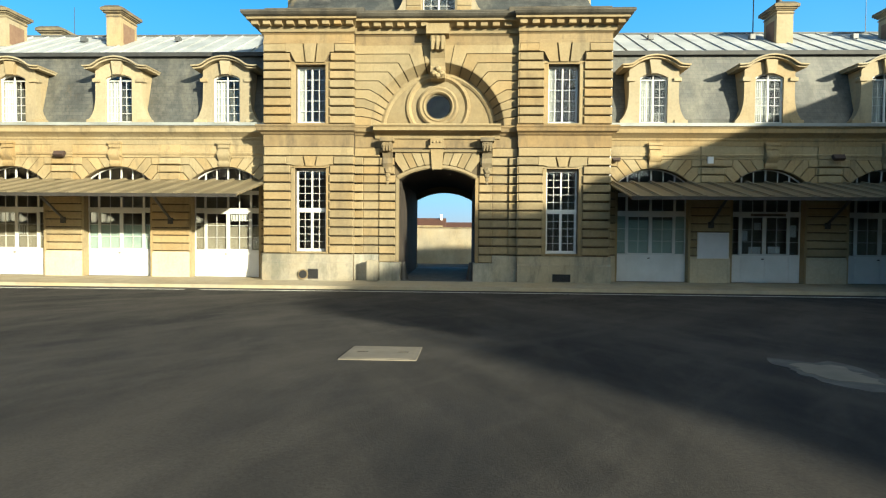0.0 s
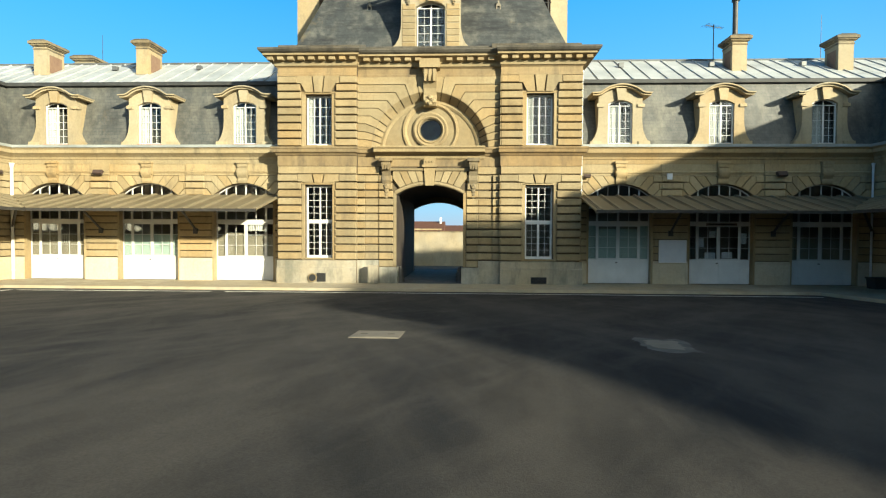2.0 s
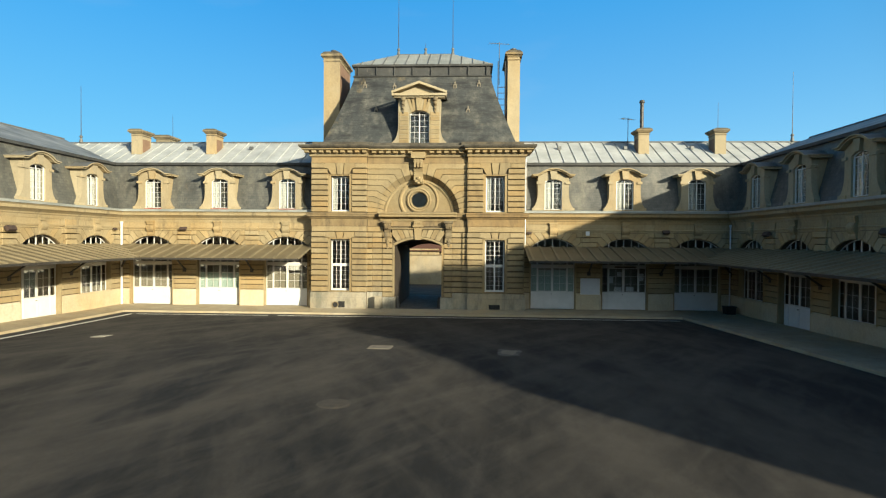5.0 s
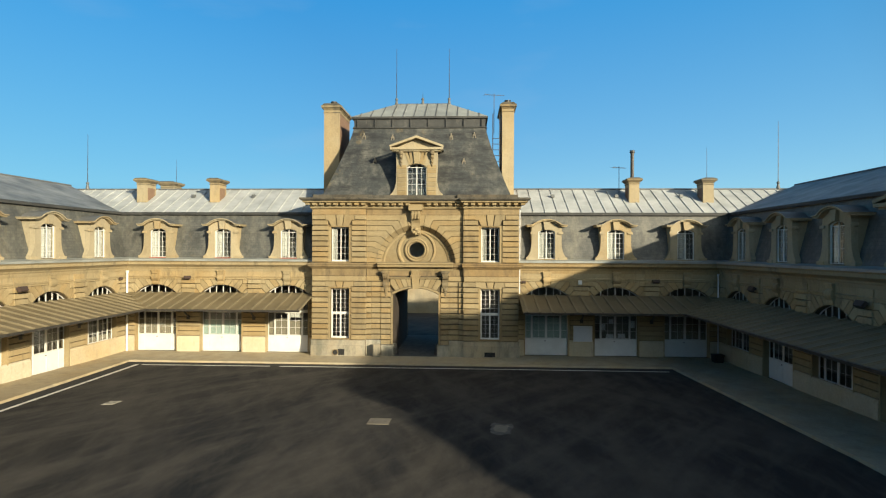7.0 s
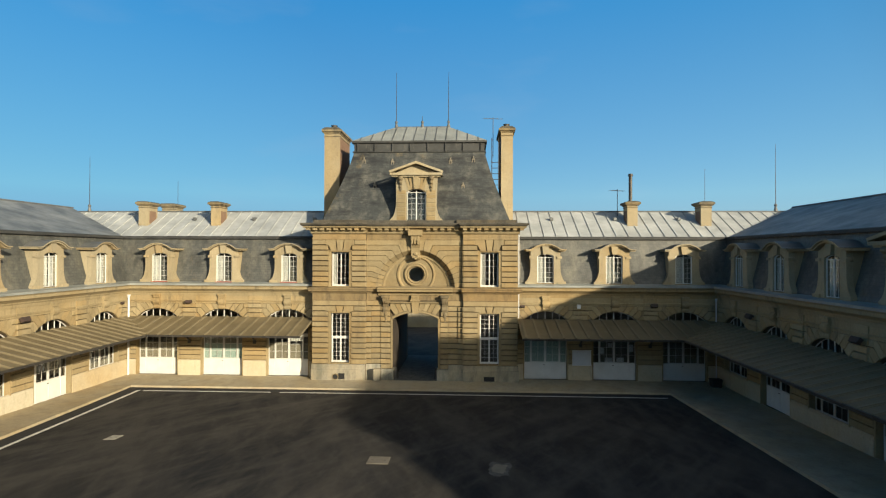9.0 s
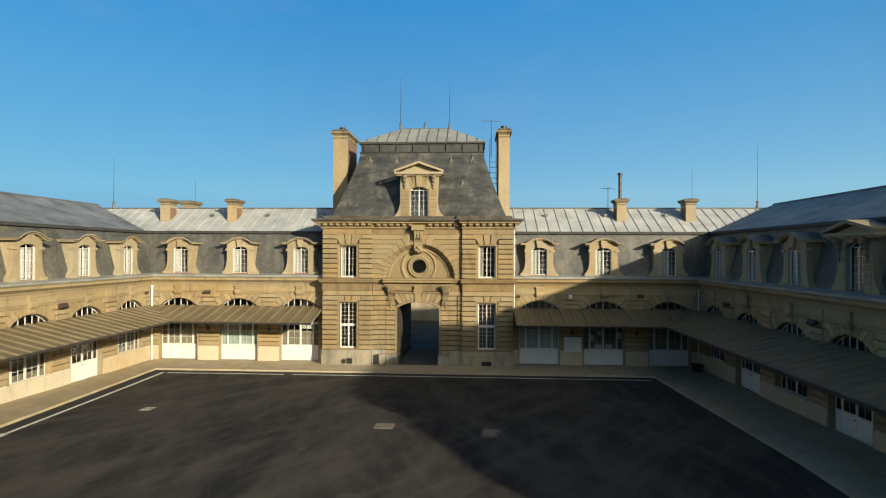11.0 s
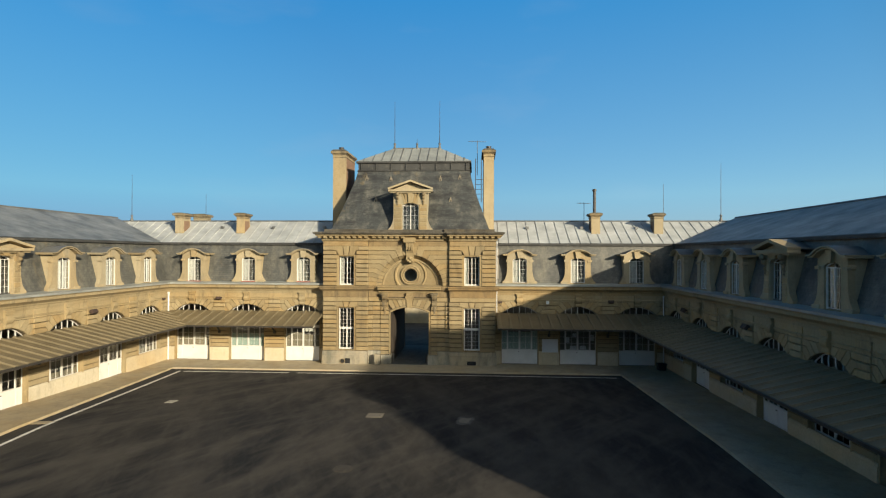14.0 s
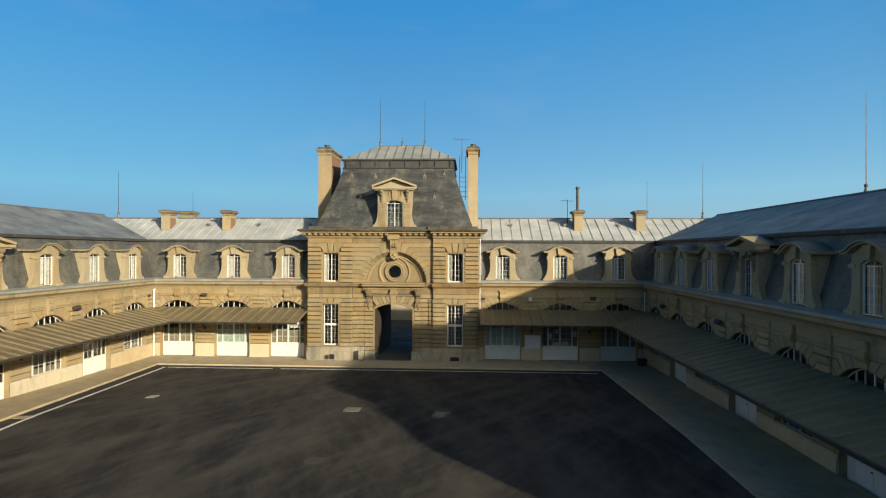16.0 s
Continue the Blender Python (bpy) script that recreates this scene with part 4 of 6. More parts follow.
bays_r = [(SIDE_FIRST + SIDE_PITCH * k, fill[k], roof[k]) for k in range(8)]
wing("sunlit side range of ochre limestone with slate mansard", LEFT_M, -LEN_L, 0.0, bays_l, ("wall", "valley"), SIDE_RIDGE, BACK_RIDGE, None, True)
wing("shaded side range of ochre limestone with slate mansard", RIGHT_M, 0.0, LEN_R, bays_r, ("valley", "wall"), SIDE_RIDGE, BACK_RIDGE)

# ---------------------------------------------------------------- the gate pavilion
WALL_STONE["now"] = GATE_STONE
pav = thing("gate_pavilion", "tall ochre limestone gatehouse with arched passage and slate roof", "building")
CX = 0.06
W, IN = 7.0, 3.35                     # half width; where the side bays end
DEEP = 9.6
REC = 0.28                            # the middle stands back by this
WIN_X = 5.13
low, upp = (0.64, 1.26, 4.74, 0), (0.61, 6.52, 8.92, 0)
for s in (-1, 1):
    a, b = sorted((s * IN, s * W))
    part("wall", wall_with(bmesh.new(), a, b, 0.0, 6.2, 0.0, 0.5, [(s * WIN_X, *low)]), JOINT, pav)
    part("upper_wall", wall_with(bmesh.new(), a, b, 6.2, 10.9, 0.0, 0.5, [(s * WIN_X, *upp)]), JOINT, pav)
    bm = bmesh.new()
    box(bm, *sorted((s * W, s * (W - 0.5))), 0.5, DEEP, 0, 11.0)
    part("side_wall", bm, GATE_STONE, pav)
    bm = bmesh.new()                   # walls of the passage, their shade put into the stone colour
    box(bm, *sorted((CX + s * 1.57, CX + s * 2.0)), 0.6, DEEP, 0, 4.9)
    part("passage_wall", bm, SHADE_STONE, pav)
GATE_HALF, GATE_SPRING, GATE_RISE = 1.57, 4.30, 0.44
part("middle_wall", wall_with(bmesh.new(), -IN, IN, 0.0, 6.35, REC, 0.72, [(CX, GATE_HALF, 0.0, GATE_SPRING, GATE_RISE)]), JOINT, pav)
part("rear_wall", wall_with(bmesh.new(), -W, W, 0.0, 11.0, DEEP - 0.5, DEEP, [(CX, GATE_HALF, 0.0, GATE_SPRING - 0.34, GATE_RISE)]), GATE_STONE, pav)
# vault of the passage, darkened by colour for its shade
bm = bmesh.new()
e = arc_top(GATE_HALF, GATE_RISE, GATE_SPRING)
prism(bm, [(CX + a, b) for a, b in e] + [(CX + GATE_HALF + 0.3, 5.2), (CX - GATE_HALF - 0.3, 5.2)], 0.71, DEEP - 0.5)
part("passage_vault", bm, SHADE_STONE, pav)
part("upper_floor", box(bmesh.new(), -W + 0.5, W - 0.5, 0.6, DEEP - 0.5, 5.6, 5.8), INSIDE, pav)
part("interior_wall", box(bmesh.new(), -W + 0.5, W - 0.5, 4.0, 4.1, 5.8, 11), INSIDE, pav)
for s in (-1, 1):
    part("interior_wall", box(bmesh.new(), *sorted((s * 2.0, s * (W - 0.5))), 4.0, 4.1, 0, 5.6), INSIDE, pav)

# the great arch of the upper middle, with a splayed ring and a tympanum set back
ARC_Z, ARC_R, ARC_IN = 6.34, 2.74, 2.22
N = 32
bm = bmesh.new()
ring = [(ARC_R * math.cos(math.pi * k / N), ARC_Z + ARC_R * math.sin(math.pi * k / N)) for k in range(N + 1)]
front = []
for (xa, za), (xb, zb) in zip(ring, ring[1:]):
    v = [bm.verts.new(p) for p in ((CX + xa, REC, za), (CX + xb, REC, zb), (CX + xb, REC, 10.9), (CX + xa, REC, 10.9))]
    bm.faces.new(v)
for s in (-1, 1):
    v = [bm.verts.new(p) for p in ((CX + s * ARC_R, REC, ARC_Z), (s * IN, REC, ARC_Z), (s * IN, REC, 10.9), (CX + s * ARC_R, REC, 10.9))]
    bm.faces.new(v)
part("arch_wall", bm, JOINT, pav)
ARC_CUTS = (3.0, 9.5, 16.0, 22.5, 30.0, 39.0, 49.0, 59.0, 69.0)        # joints of the great arch, degrees from level
half_cuts = (0.0,) + ARC_CUTS[1:] + (79.0, 90.0)
full_cuts = list(half_cuts) + [180 - a for a in half_cuts[-2::-1]]
for d0, d1 in zip(full_cuts, full_cuts[1:]):      # splayed ring stones
    a0, a1 = radians(d0) + 0.009, radians(d1) - 0.009
    bm = bmesh.new()
    rows = []
    for j in range(4):
        a = a0 + (a1 - a0) * j / 3
        c, sn = math.cos(a), math.sin(a)
        rows.append([bm.verts.new((CX + r * c, y, ARC_Z + r * sn)) for r, y in ((ARC_R + 0.03, REC - 0.116), (ARC_R - 0.02, REC - 0.105), (2.42, REC + 0.36), (2.36, REC + 0.36), (2.36, REC + 0.5), (ARC_R + 0.02, REC + 0.5))])
    for p, q in zip(rows, rows[1:]):
        for i in range(6):
            bm.faces.new((p[i], p[(i + 1) % 6], q[(i + 1) % 6], q[i]))
    bm.faces.new(rows[0]), bm.faces.new(rows[-1][::-1])
    part("ring_stone", bm, GATE_STONE, pav)
ring_bed = bmesh.new()                 # dark bed behind the ring stones
for k in range(32):
    a0, a1 = math.pi * k / 32, math.pi * (k + 1) / 32
    ring_bed.faces.new([ring_bed.verts.new((CX + r * math.cos(a), y, ARC_Z + r * math.sin(a))) for r, y, a in ((ARC_R + 0.02, REC - 0.02, a0), (2.44, REC + 0.42, a0), (2.44, REC + 0.42, a1), (ARC_R + 0.02, REC - 0.02, a1))])
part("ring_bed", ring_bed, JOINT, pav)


def ring_mould(parent, name, cx, cz, prof, a0=0.0, a1=math.tau, n=48, mat=None, smooth=False):
    """A moulding turned round a point of the facade; prof: radius, y."""
    bm = bmesh.new()
    full = abs(a1 - a0 - math.tau) < 1e-6
    rows = []
    for k in range(n if full else n + 1):
        a = a0 + (a1 - a0) * k / n
        rows.append([bm.verts.new((cx + r * math.cos(a), y, cz + r * math.sin(a))) for r, y in prof])
    m_ = len(prof)
    for k in range(n):
        p, q = rows[k], rows[(k + 1) % len(rows)]
        for i in range(m_):
            bm.faces.new((p[i], p[(i + 1) % m_], q[(i + 1) % m_], q[i]))
    if not full:
        bm.faces.new(rows[0]), bm.faces.new(rows[-1][::-1])
    return part(name, bm, mat or GATE_STONE, parent)


TY = REC + 0.42
OC_Z = 7.37
ring_mould(pav, "inner_archivolt", CX, ARC_Z, [(2.38, TY + 0.1), (2.38, TY - 0.06), (2.30, TY - 0.10), (2.20, TY - 0.04), (2.20, TY + 0.1)], 0, math.pi, 40)
bm = bmesh.new()
for k in range(48):                    # tympanum with a round hole
    a0, a1 = math.tau * k / 48, math.tau * (k + 1) / 48

    def outer(a):
        c, sn = math.cos(a), math.sin(a)
        lo, hi = 0.0, 6.0
        for _ in range(30):
            mid = (lo + hi) / 2
            px, pz = mid * c, OC_Z + mid * sn
            if pz < ARC_Z - 0.02 or px * px + (pz - ARC_Z) ** 2 > 2.3 ** 2:
                hi = mid
            else:
                lo = mid
        return (CX + lo * c, OC_Z + lo * sn)
    p, q = outer(a0), outer(a1)
    i0, i1 = (CX + 0.52 * math.cos(a0), OC_Z + 0.52 * math.sin(a0)), (CX + 0.52 * math.cos(a1), OC_Z + 0.52 * math.sin(a1))
    v = [bm.verts.new((c[0], y, c[1])) for y in (TY, TY + 0.3) for c in (i0, p, q, i1)]
    bm.faces.new(v[:4]), bm.faces.new(v[4:][::-1]), bm.faces.new((v[0], v[3], v[7], v[4]))
bmesh.ops.remove_doubles(bm, verts=bm.verts, dist=0.001)
part("tympanum", bm, GATE_STONE, pav, "smooth limestone tympanum")
ring_mould(pav, "oculus_surround", CX, OC_Z, [(0.84, TY), (0.84, TY - 0.10), (0.76, TY - 0.16), (0.66, TY - 0.12), (0.60, TY - 0.16), (0.54, TY - 0.10), (0.52, TY + 0.1)])
ring_mould(pav, "oculus_moulding", CX, OC_Z - 0.02, [(1.34, TY), (1.32, TY - 0.09), (1.22, TY - 0.11), (1.14, TY - 0.03), (1.12, TY)], radians(-48), radians(228))
ow = ring_mould(pav, "oculus_window", CX, OC_Z, [(0.53, TY + 0.06), (0.53, TY + 0.02), (0.48, TY + 0.02), (0.48, TY + 0.06)], mat=WEATHERED)
bm = bmesh.new()
bmesh.ops.create_circle(bm, cap_ends=True, segments=40, radius=0.5, matrix=Matrix.Translation((CX, TY + 0.04, OC_Z)) @ Matrix.Rotation(radians(90), 4, "X"))
part("pane", bm, GLASS, ow).visible_shadow = False
# grey disc added behind the glass in place of reflected sky
bm = bmesh.new()
bmesh.ops.create_cone(bm, cap_ends=True, segments=32, radius1=0.95, radius2=0.95, depth=0.02, matrix=Matrix.Translation((CX, TY + 1.7, OC_Z + 0.15)) @ Matrix.Rotation(radians(90), 4, "X"))
part("blind", bm, VEIL, ow, "grey disc standing in for sky reflected in the round window")

# courses
LOW0, LOW_STEP = 1.215, 0.3635
for s in (-1, 1):
    for k in range(11):
        z0, z1 = LOW0 + k * LOW_STEP + 0.035, LOW0 + (k + 1) * LOW_STEP - 0.035
        if k < 9 or z1 < 4.76:
            for a, b in ((IN + 0.0, WIN_X - 0.80), (WIN_X + 0.80, W + 0.045)):
                stone(pav, *sorted((s * a, s * b)), z0, z1, 0.0, 0.14)
        else:
            o = 0.82 if k == 9 else 0.98
            for a, b in ((IN, WIN_X - o), (WIN_X + o, W + 0.045)):
                stone(pav, *sorted((s * a, s * b)), z0, z1, 0.0, 0.14)
    zb, zm, zt = 4.79, LOW0 + 10 * LOW_STEP, LOW0 + 11 * LOW_STEP + 0.0
    for c in (-1, 1):
        X = s * WIN_X
        wedge(pav, [(X + c * 0.215, zb), (X + c * 0.60, zb), (X + c * 0.80, zm), (X + c * 0.98, zm), (X + c * 0.98, zt), (X + c * 0.30, zt)], 0.0, 0.12)
    wedge(pav, [(s * WIN_X - 0.175, zb), (s * WIN_X + 0.175, zb), (s * WIN_X + 0.27, zt), (s * WIN_X - 0.27, zt)], 0.0, 0.13, "keystone")
    UP0, UP_STEP = 6.50, 0.362
    for k in range(9):
        z0, z1 = UP0 + k * UP_STEP + 0.035, UP0 + (k + 1) * UP_STEP - 0.035
        o = 0.80 if k < 7 else (0.84 if k == 7 else 1.0)
        for a, b in ((IN, WIN_X - o), (WIN_X + o, W + 0.045)):
            stone(pav, *sorted((s * a, s * b)), z0, z1, 0.0, 0.14)
    zb, zm, zt = 8.98, UP0 + 8 * UP_STEP, UP0 + 9 * UP_STEP
    for c in (-1, 1):
        X = s * WIN_X
        wedge(pav, [(X + c * 0.215, zb), (X + c * 0.60, zb), (X + c * 0.82, zm), (X + c * 1.0, zm), (X + c * 1.0, zt), (X + c * 0.30, zt)], 0.0, 0.12)
    wedge(pav, [(s * WIN_X - 0.175, zb), (s * WIN_X + 0.175, zb), (s * WIN_X + 0.27, zt), (s * WIN_X - 0.27, zt)], 0.0, 0.13, "keystone")
    # courses wrapping round the outer sides
    for k in range(11):
        z0, z1 = LOW0 + k * LOW_STEP + 0.035, LOW0 + (k + 1) * LOW_STEP - 0.035
        part("stone", box(bmesh.new(), *sorted((s * W, s * (W + 0.045))), 0.0, 0.9, z0, z1), GATE_STONE, pav)
    for k in range(9):
        z0, z1 = UP0 + k * UP_STEP + 0.035, UP0 + (k + 1) * UP_STEP - 0.035
        part("stone", box(bmesh.new(), *sorted((s * W, s * (W + 0.045))), 0.0, 2.0, z0, z1), GATE_STONE, pav)
    # courses on the returns of the side bays
    for z_from, step, n_ in ((LOW0, LOW_STEP, 11), (UP0, UP_STEP, 9)):
        for k in range(n_):
            part("return_stone", box(bmesh.new(), *sorted((s * (IN - 0.04), s * IN)), -0.115, REC - 0.05, z_from + k * step + 0.035, z_from + (k + 1) * step - 0.035), GATE_STONE, pav)
    # middle: strip, recess and gate jambs
    for k in range(11):
        z0, z1 = LOW0 + k * LOW_STEP + 0.035, LOW0 + (k + 1) * LOW_STEP - 0.035
        stone(pav, *sorted((s * 2.99, s * IN)), z0, z1, REC, 0.20)
        stone(pav, *sorted((s * 2.32, s * 2.99)), z0, z1, REC, 0.10)
        inner = 1.72 if k < 9 else 1.76
        stone(pav, *sorted((CX + s * inner, s * 2.32)), z0, z1, REC, 0.16)
    # stones of the great arch run out into the level courses
    cuts = [(UP0 + k * UP_STEP, radians(ARC_CUTS[k])) for k in range(9)]

    def knee(z_, a):
        return (CX + s * (z_ - ARC_Z) / math.tan(a), z_)

    def at(a, r_):
        return (CX + s * r_ * math.cos(a), ARC_Z + r_ * math.sin(a))
    for (za, aa), (zb, ab) in zip(cuts, cuts[1:]):
        wedge(pav, [at(aa, ARC_R), at((aa + ab) / 2, ARC_R), at(ab, ARC_R), knee(zb, ab), (s * IN, zb), (s * IN, za), knee(za, aa)], REC, 0.12)
    top = UP0 + 9 * UP_STEP
    last = cuts[-1][1]
    b1 = radians(79)
    wedge(pav, [at(last, ARC_R), at(b1, ARC_R), (CX + s * (top - ARC_Z) / math.tan(b1), top), (s * IN, top), (s * IN, cuts[-1][0]), knee(cuts[-1][0], last)], REC, 0.12)
    wedge(pav, [at(b1, ARC_R), at(radians(86), ARC_R), (CX + s * (top - ARC_Z) / math.tan(radians(86)), top), (CX + s * (top - ARC_Z) / math.tan(b1), top)], REC, 0.12)
    stone(pav, *sorted((s * 2.30, s * IN)), 5.235, 5.57, REC, 0.12, "band_stone")
    # plain stone round the windows, and the smooth band under the string course
    for hw, za, zb in ((0.64, 1.21, 4.78), (0.61, 6.5, 8.97)):
        for c in (-1, 1):
            X = s * WIN_X
            stone(pav, *sorted((X + c * hw, X + c * 0.81)), za, zb, 0.0, 0.06, "window_jamb")
        part("window_head", box(bmesh.new(), X - 0.81, X + 0.81, -0.06, 0.0, zb - 0.05, zb + 0.06), GATE_STONE, pav)
    stone(pav, *sorted((s * IN, s * (W + 0.03))), 5.235, 5.57, 0.0, 0.10, "band_stone")

# gate: archivolt, jamb moulding, voussoirs, keystone, consoles
r = (GATE_HALF ** 2 + GATE_RISE ** 2) / (2 * GATE_RISE)
gz = GATE_SPRING + GATE_RISE - r
half_a = math.asin(GATE_HALF / r)
ring_mould(pav, "gate_archivolt", CX, gz, [(r + 0.16, REC), (r + 0.16, REC - 0.14), (r + 0.05, REC - 0.17), (r, REC - 0.12), (r, REC + 0.1), (r + 0.16, REC + 0.1)], math.pi / 2 - half_a, math.pi / 2 + half_a, 20)
for s in (-1, 1):
    part("gate_jamb", box(bmesh.new(), *sorted((CX + s * GATE_HALF, CX + s * (GATE_HALF + 0.13))), REC - 0.13, REC, 0.9, GATE_SPRING + 0.08), GATE_STONE, pav)
    part("jamb_base", box(bmesh.new(), *sorted((CX + s * (GATE_HALF - 0.07), CX + s * 2.34)), REC - 0.24, REC + 0.6, 0, 0.88), PLINTH, pav)
    ins = (0.20, 0.50, 0.80, 1.10, 1.40)
    outs = ((0.30, 5.38), (0.68, 5.38), (1.06, 5.38), (1.44, 5.38), (1.74, 5.03))
    for k in range(4):
        zi0, zi1 = (gz + math.sqrt((r + 0.17) ** 2 - v * v) for v in (ins[k], ins[k + 1]))
        (xo0, zo0), (xo1, zo1) = outs[k], outs[k + 1]
        pts = [(CX + s * ins[k], zi0), (CX + s * ins[k + 1], zi1), (CX + s * xo1, zo1)]
        if zo1 != zo0:
            pts.append((CX + s * xo1, zo0))
        wedge(pav, pts + [(CX + s * xo0, zo0)], REC, 0.16)
    stone(pav, *sorted((CX + s * 1.72, s * 2.32)), 0.90, 1.19, REC, 0.14)
    bm = bmesh.new()                   # hanging consoles with leaf drops
    X = CX + s * 2.03
    prof = [(REC, 4.78), (REC - 0.16, 4.78), (REC - 0.24, 4.95), (REC - 0.20, 5.15), (REC - 0.28, 5.35), (REC - 0.44, 5.5), (REC - 0.50, 5.66), (REC - 0.46, 5.8), (REC, 5.8)]
    sweep(bm, prof, X - 0.2, X + 0.2)
    for dx in (-0.12, 0, 0.12):
        box(bm, X + dx - 0.03, X + dx + 0.03, REC - 0.5, REC - 0.3, 5.42, 5.76)
    box(bm, X - 0.28, X + 0.28, REC - 0.55, REC, 5.8, 5.95)
    for zz, rr in ((4.66, 0.17), (4.46, 0.13), (4.30, 0.10), (4.14, 0.07)):
        bmesh.ops.create_icosphere(bm, subdivisions=1, radius=rr, matrix=Matrix.Translation((X, REC - 0.13, zz)) @ Matrix.Diagonal((1, 0.8, 1.1, 1)))
    part("console", bm, WEATHERED, pav, "carved limestone console with hanging leaves")
bm = bmesh.new()
prism(bm, [(CX - 0.2, 4.70), (CX + 0.2, 4.70), (CX + 0.27, 5.55), (CX - 0.27, 5.55)], REC - 0.26, REC)
box(bm, CX - 0.34, CX + 0.34, REC - 0.36, REC, 5.55, 5.66), box(bm, CX - 0.27, CX + 0.27, REC - 0.30, REC, 5.66, 5.95)
for dx in (-0.14, 0, 0.14):
    bmesh.ops.create_icosphere(bm, subdivisions=1, radius=0.05, matrix=Matrix.Translation((CX + dx, REC - 0.31, 5.8)))
part("gate_keystone", bm, GATE_STONE, pav, "carved gate keystone")
part("gate_band", sweep(bmesh.new(), [(REC, 5.40), (REC - 0.2, 5.40), (REC - 0.23, 5.5), (REC, 5.52)], -2.3, 2.3), GATE_STONE, pav)
# keystone of the great arch: a tall scrolled console
bm = bmesh.new()
prof = [(TY, 8.42), (REC - 0.1, 8.42), (REC - 0.2, 8.6), (REC - 0.12, 8.9), (REC - 0.2, 9.2), (REC - 0.4, 9.5), (REC - 0.5, 9.8), (REC - 0.48, 10.05), (TY, 10.05)]
sweep(bm, prof, CX - 0.3, CX + 0.3)
for dx in (-0.2, 0, 0.2):
    box(bm, CX + dx - 0.05, CX + dx + 0.05, REC - 0.54, REC - 0.2, 9.45, 10.0)
for dx, dz in ((-0.16, 8.6), (0.16, 8.6), (0, 8.5), (0, 8.78)):
    bmesh.ops.create_icosphere(bm, subdivisions=1, radius=0.14, matrix=Matrix.Translation((CX + dx, REC - 0.2, dz)))
box(bm, CX - 0.46, CX + 0.46, REC - 0.62, REC, 10.05, 10.45)
part("arch_keystone", bm, GATE_STONE, pav, "tall carved console on the arch crown")

# plinths, bands and cornices; the middle breaks back
def band(name, prof, mat=None, label=""):
    """A moulded band over the three parts of the front and round the sides."""
    for s in (-1, 1):
        bm = bmesh.new()
        n = len(prof)
        inner = [bm.verts.new((s * (IN + min(0.0, y) * 0.35), y, z)) for y, z in prof]
        outer_ = [bm.verts.new((s * (W - y), y, z)) for y, z in prof]
        rear = [bm.verts.new((s * (W - y), 2.2 if z > 6.6 else 1.2, z)) for y, z in prof]
        for p, q in ((inner, outer_), (outer_, rear)):
            for i in range(n):
                bm.faces.new((p[i], p[(i + 1) % n], q[(i + 1) % n], q[i]))
        bm.faces.new(inner), bm.faces.new(rear[::-1])
        part(name, bm, mat or GATE_STONE, pav, label)
    bm = sweep(bmesh.new(), [(y + REC, z) for y, z in prof], -IN + 0.02, IN - 0.02)
    part(name, bm, mat or GATE_STONE, pav, label)


for s in (-1, 1):
    bm = sweep(bmesh.new(), [(0, 0), (-0.15, 0), (-0.15, 0.82), (-0.09, 0.88), (-0.07, 1.18), (0, 1.21)], *sorted((s * IN, s * (W + 0.1))))
    p_ = part("plinth", bm, PLINTH, pav, "grey-stained limestone plinth")
    bm = sweep(bmesh.new(), [(0.0, 0), (-0.02, 0), (-0.02, 1.16), (0.0, 1.2)], *sorted((s * 2.34, s * IN)))
    bmesh.ops.translate(bm, verts=bm.verts, vec=(0, REC - 0.08, 0))
    part("plinth", bm, PLINTH, pav)
    part("plinth", box(bmesh.new(), *sorted((s * 2.34, s * IN)), REC - 0.08, REC, 0, 1.18), PLINTH, pav)
    part("plinth", box(bmesh.new(), *sorted((s * W, s * (W + 0.15))), 0.001, 0.95, 0, 0.85), PLINTH, pav)
band("string_course", [(0, 5.60), (-0.06, 5.60), (-0.06, 6.06), (-0.12, 6.10), (-0.16, 6.16), (-0.28, 6.22), (-0.30, 6.34), (-0.34, 6.40), (-0.30, 6.46), (0, 6.50)], BAND_STONE)
part("gate_cornice", sweep(bmesh.new(), [(REC, 5.96), (REC - 0.14, 5.96), (REC - 0.18, 6.08), (REC - 0.34, 6.16), (REC - 0.60, 6.22), (REC - 0.62, 6.34), (REC - 0.70, 6.42), (REC - 0.66, 6.48), (REC, 6.56)], -2.5, 2.62), GATE_STONE, pav, "moulded cornice over the gate")
band("architrave", [(0, 9.76), (-0.07, 9.76), (-0.07, 9.86), (-0.05, 9.88), (-0.05, 10.12), (-0.12, 10.18), (0, 10.2)], BAND_STONE)
band("cornice", [(0, 10.2), (-0.16, 10.2), (-0.2, 10.42), (-0.24, 10.44), (-0.48, 10.56), (-0.58, 10.58), (-0.58, 10.68), (-0.66, 10.72), (-0.73, 10.80), (-0.71, 10.84), (0.1, 10.90), (0.1, 10.2)])
band("cornice_capping", [(0.1, 10.905), (-0.74, 10.845), (-0.765, 10.80), (-0.69, 10.715), (-0.60, 10.665), (-0.58, 10.675), (-0.66, 10.72), (-0.73, 10.80), (-0.71, 10.835), (0.1, 10.895)], GREYSTONE)
band("cornice_flashing", [(0.1, 10.91), (-0.75, 10.85), (-0.75, 10.88), (0.1, 10.96)], GREYSTONE)
for side in (-1, 1):                   # dentils, each a block
    for k in range(9):
        x = side * (3.46 + k * 0.478)
        stone(pav, x - 0.14, x + 0.14, 10.40, 10.555, -0.18, 0.28, "dentil", GATE_STONE, 0.01)
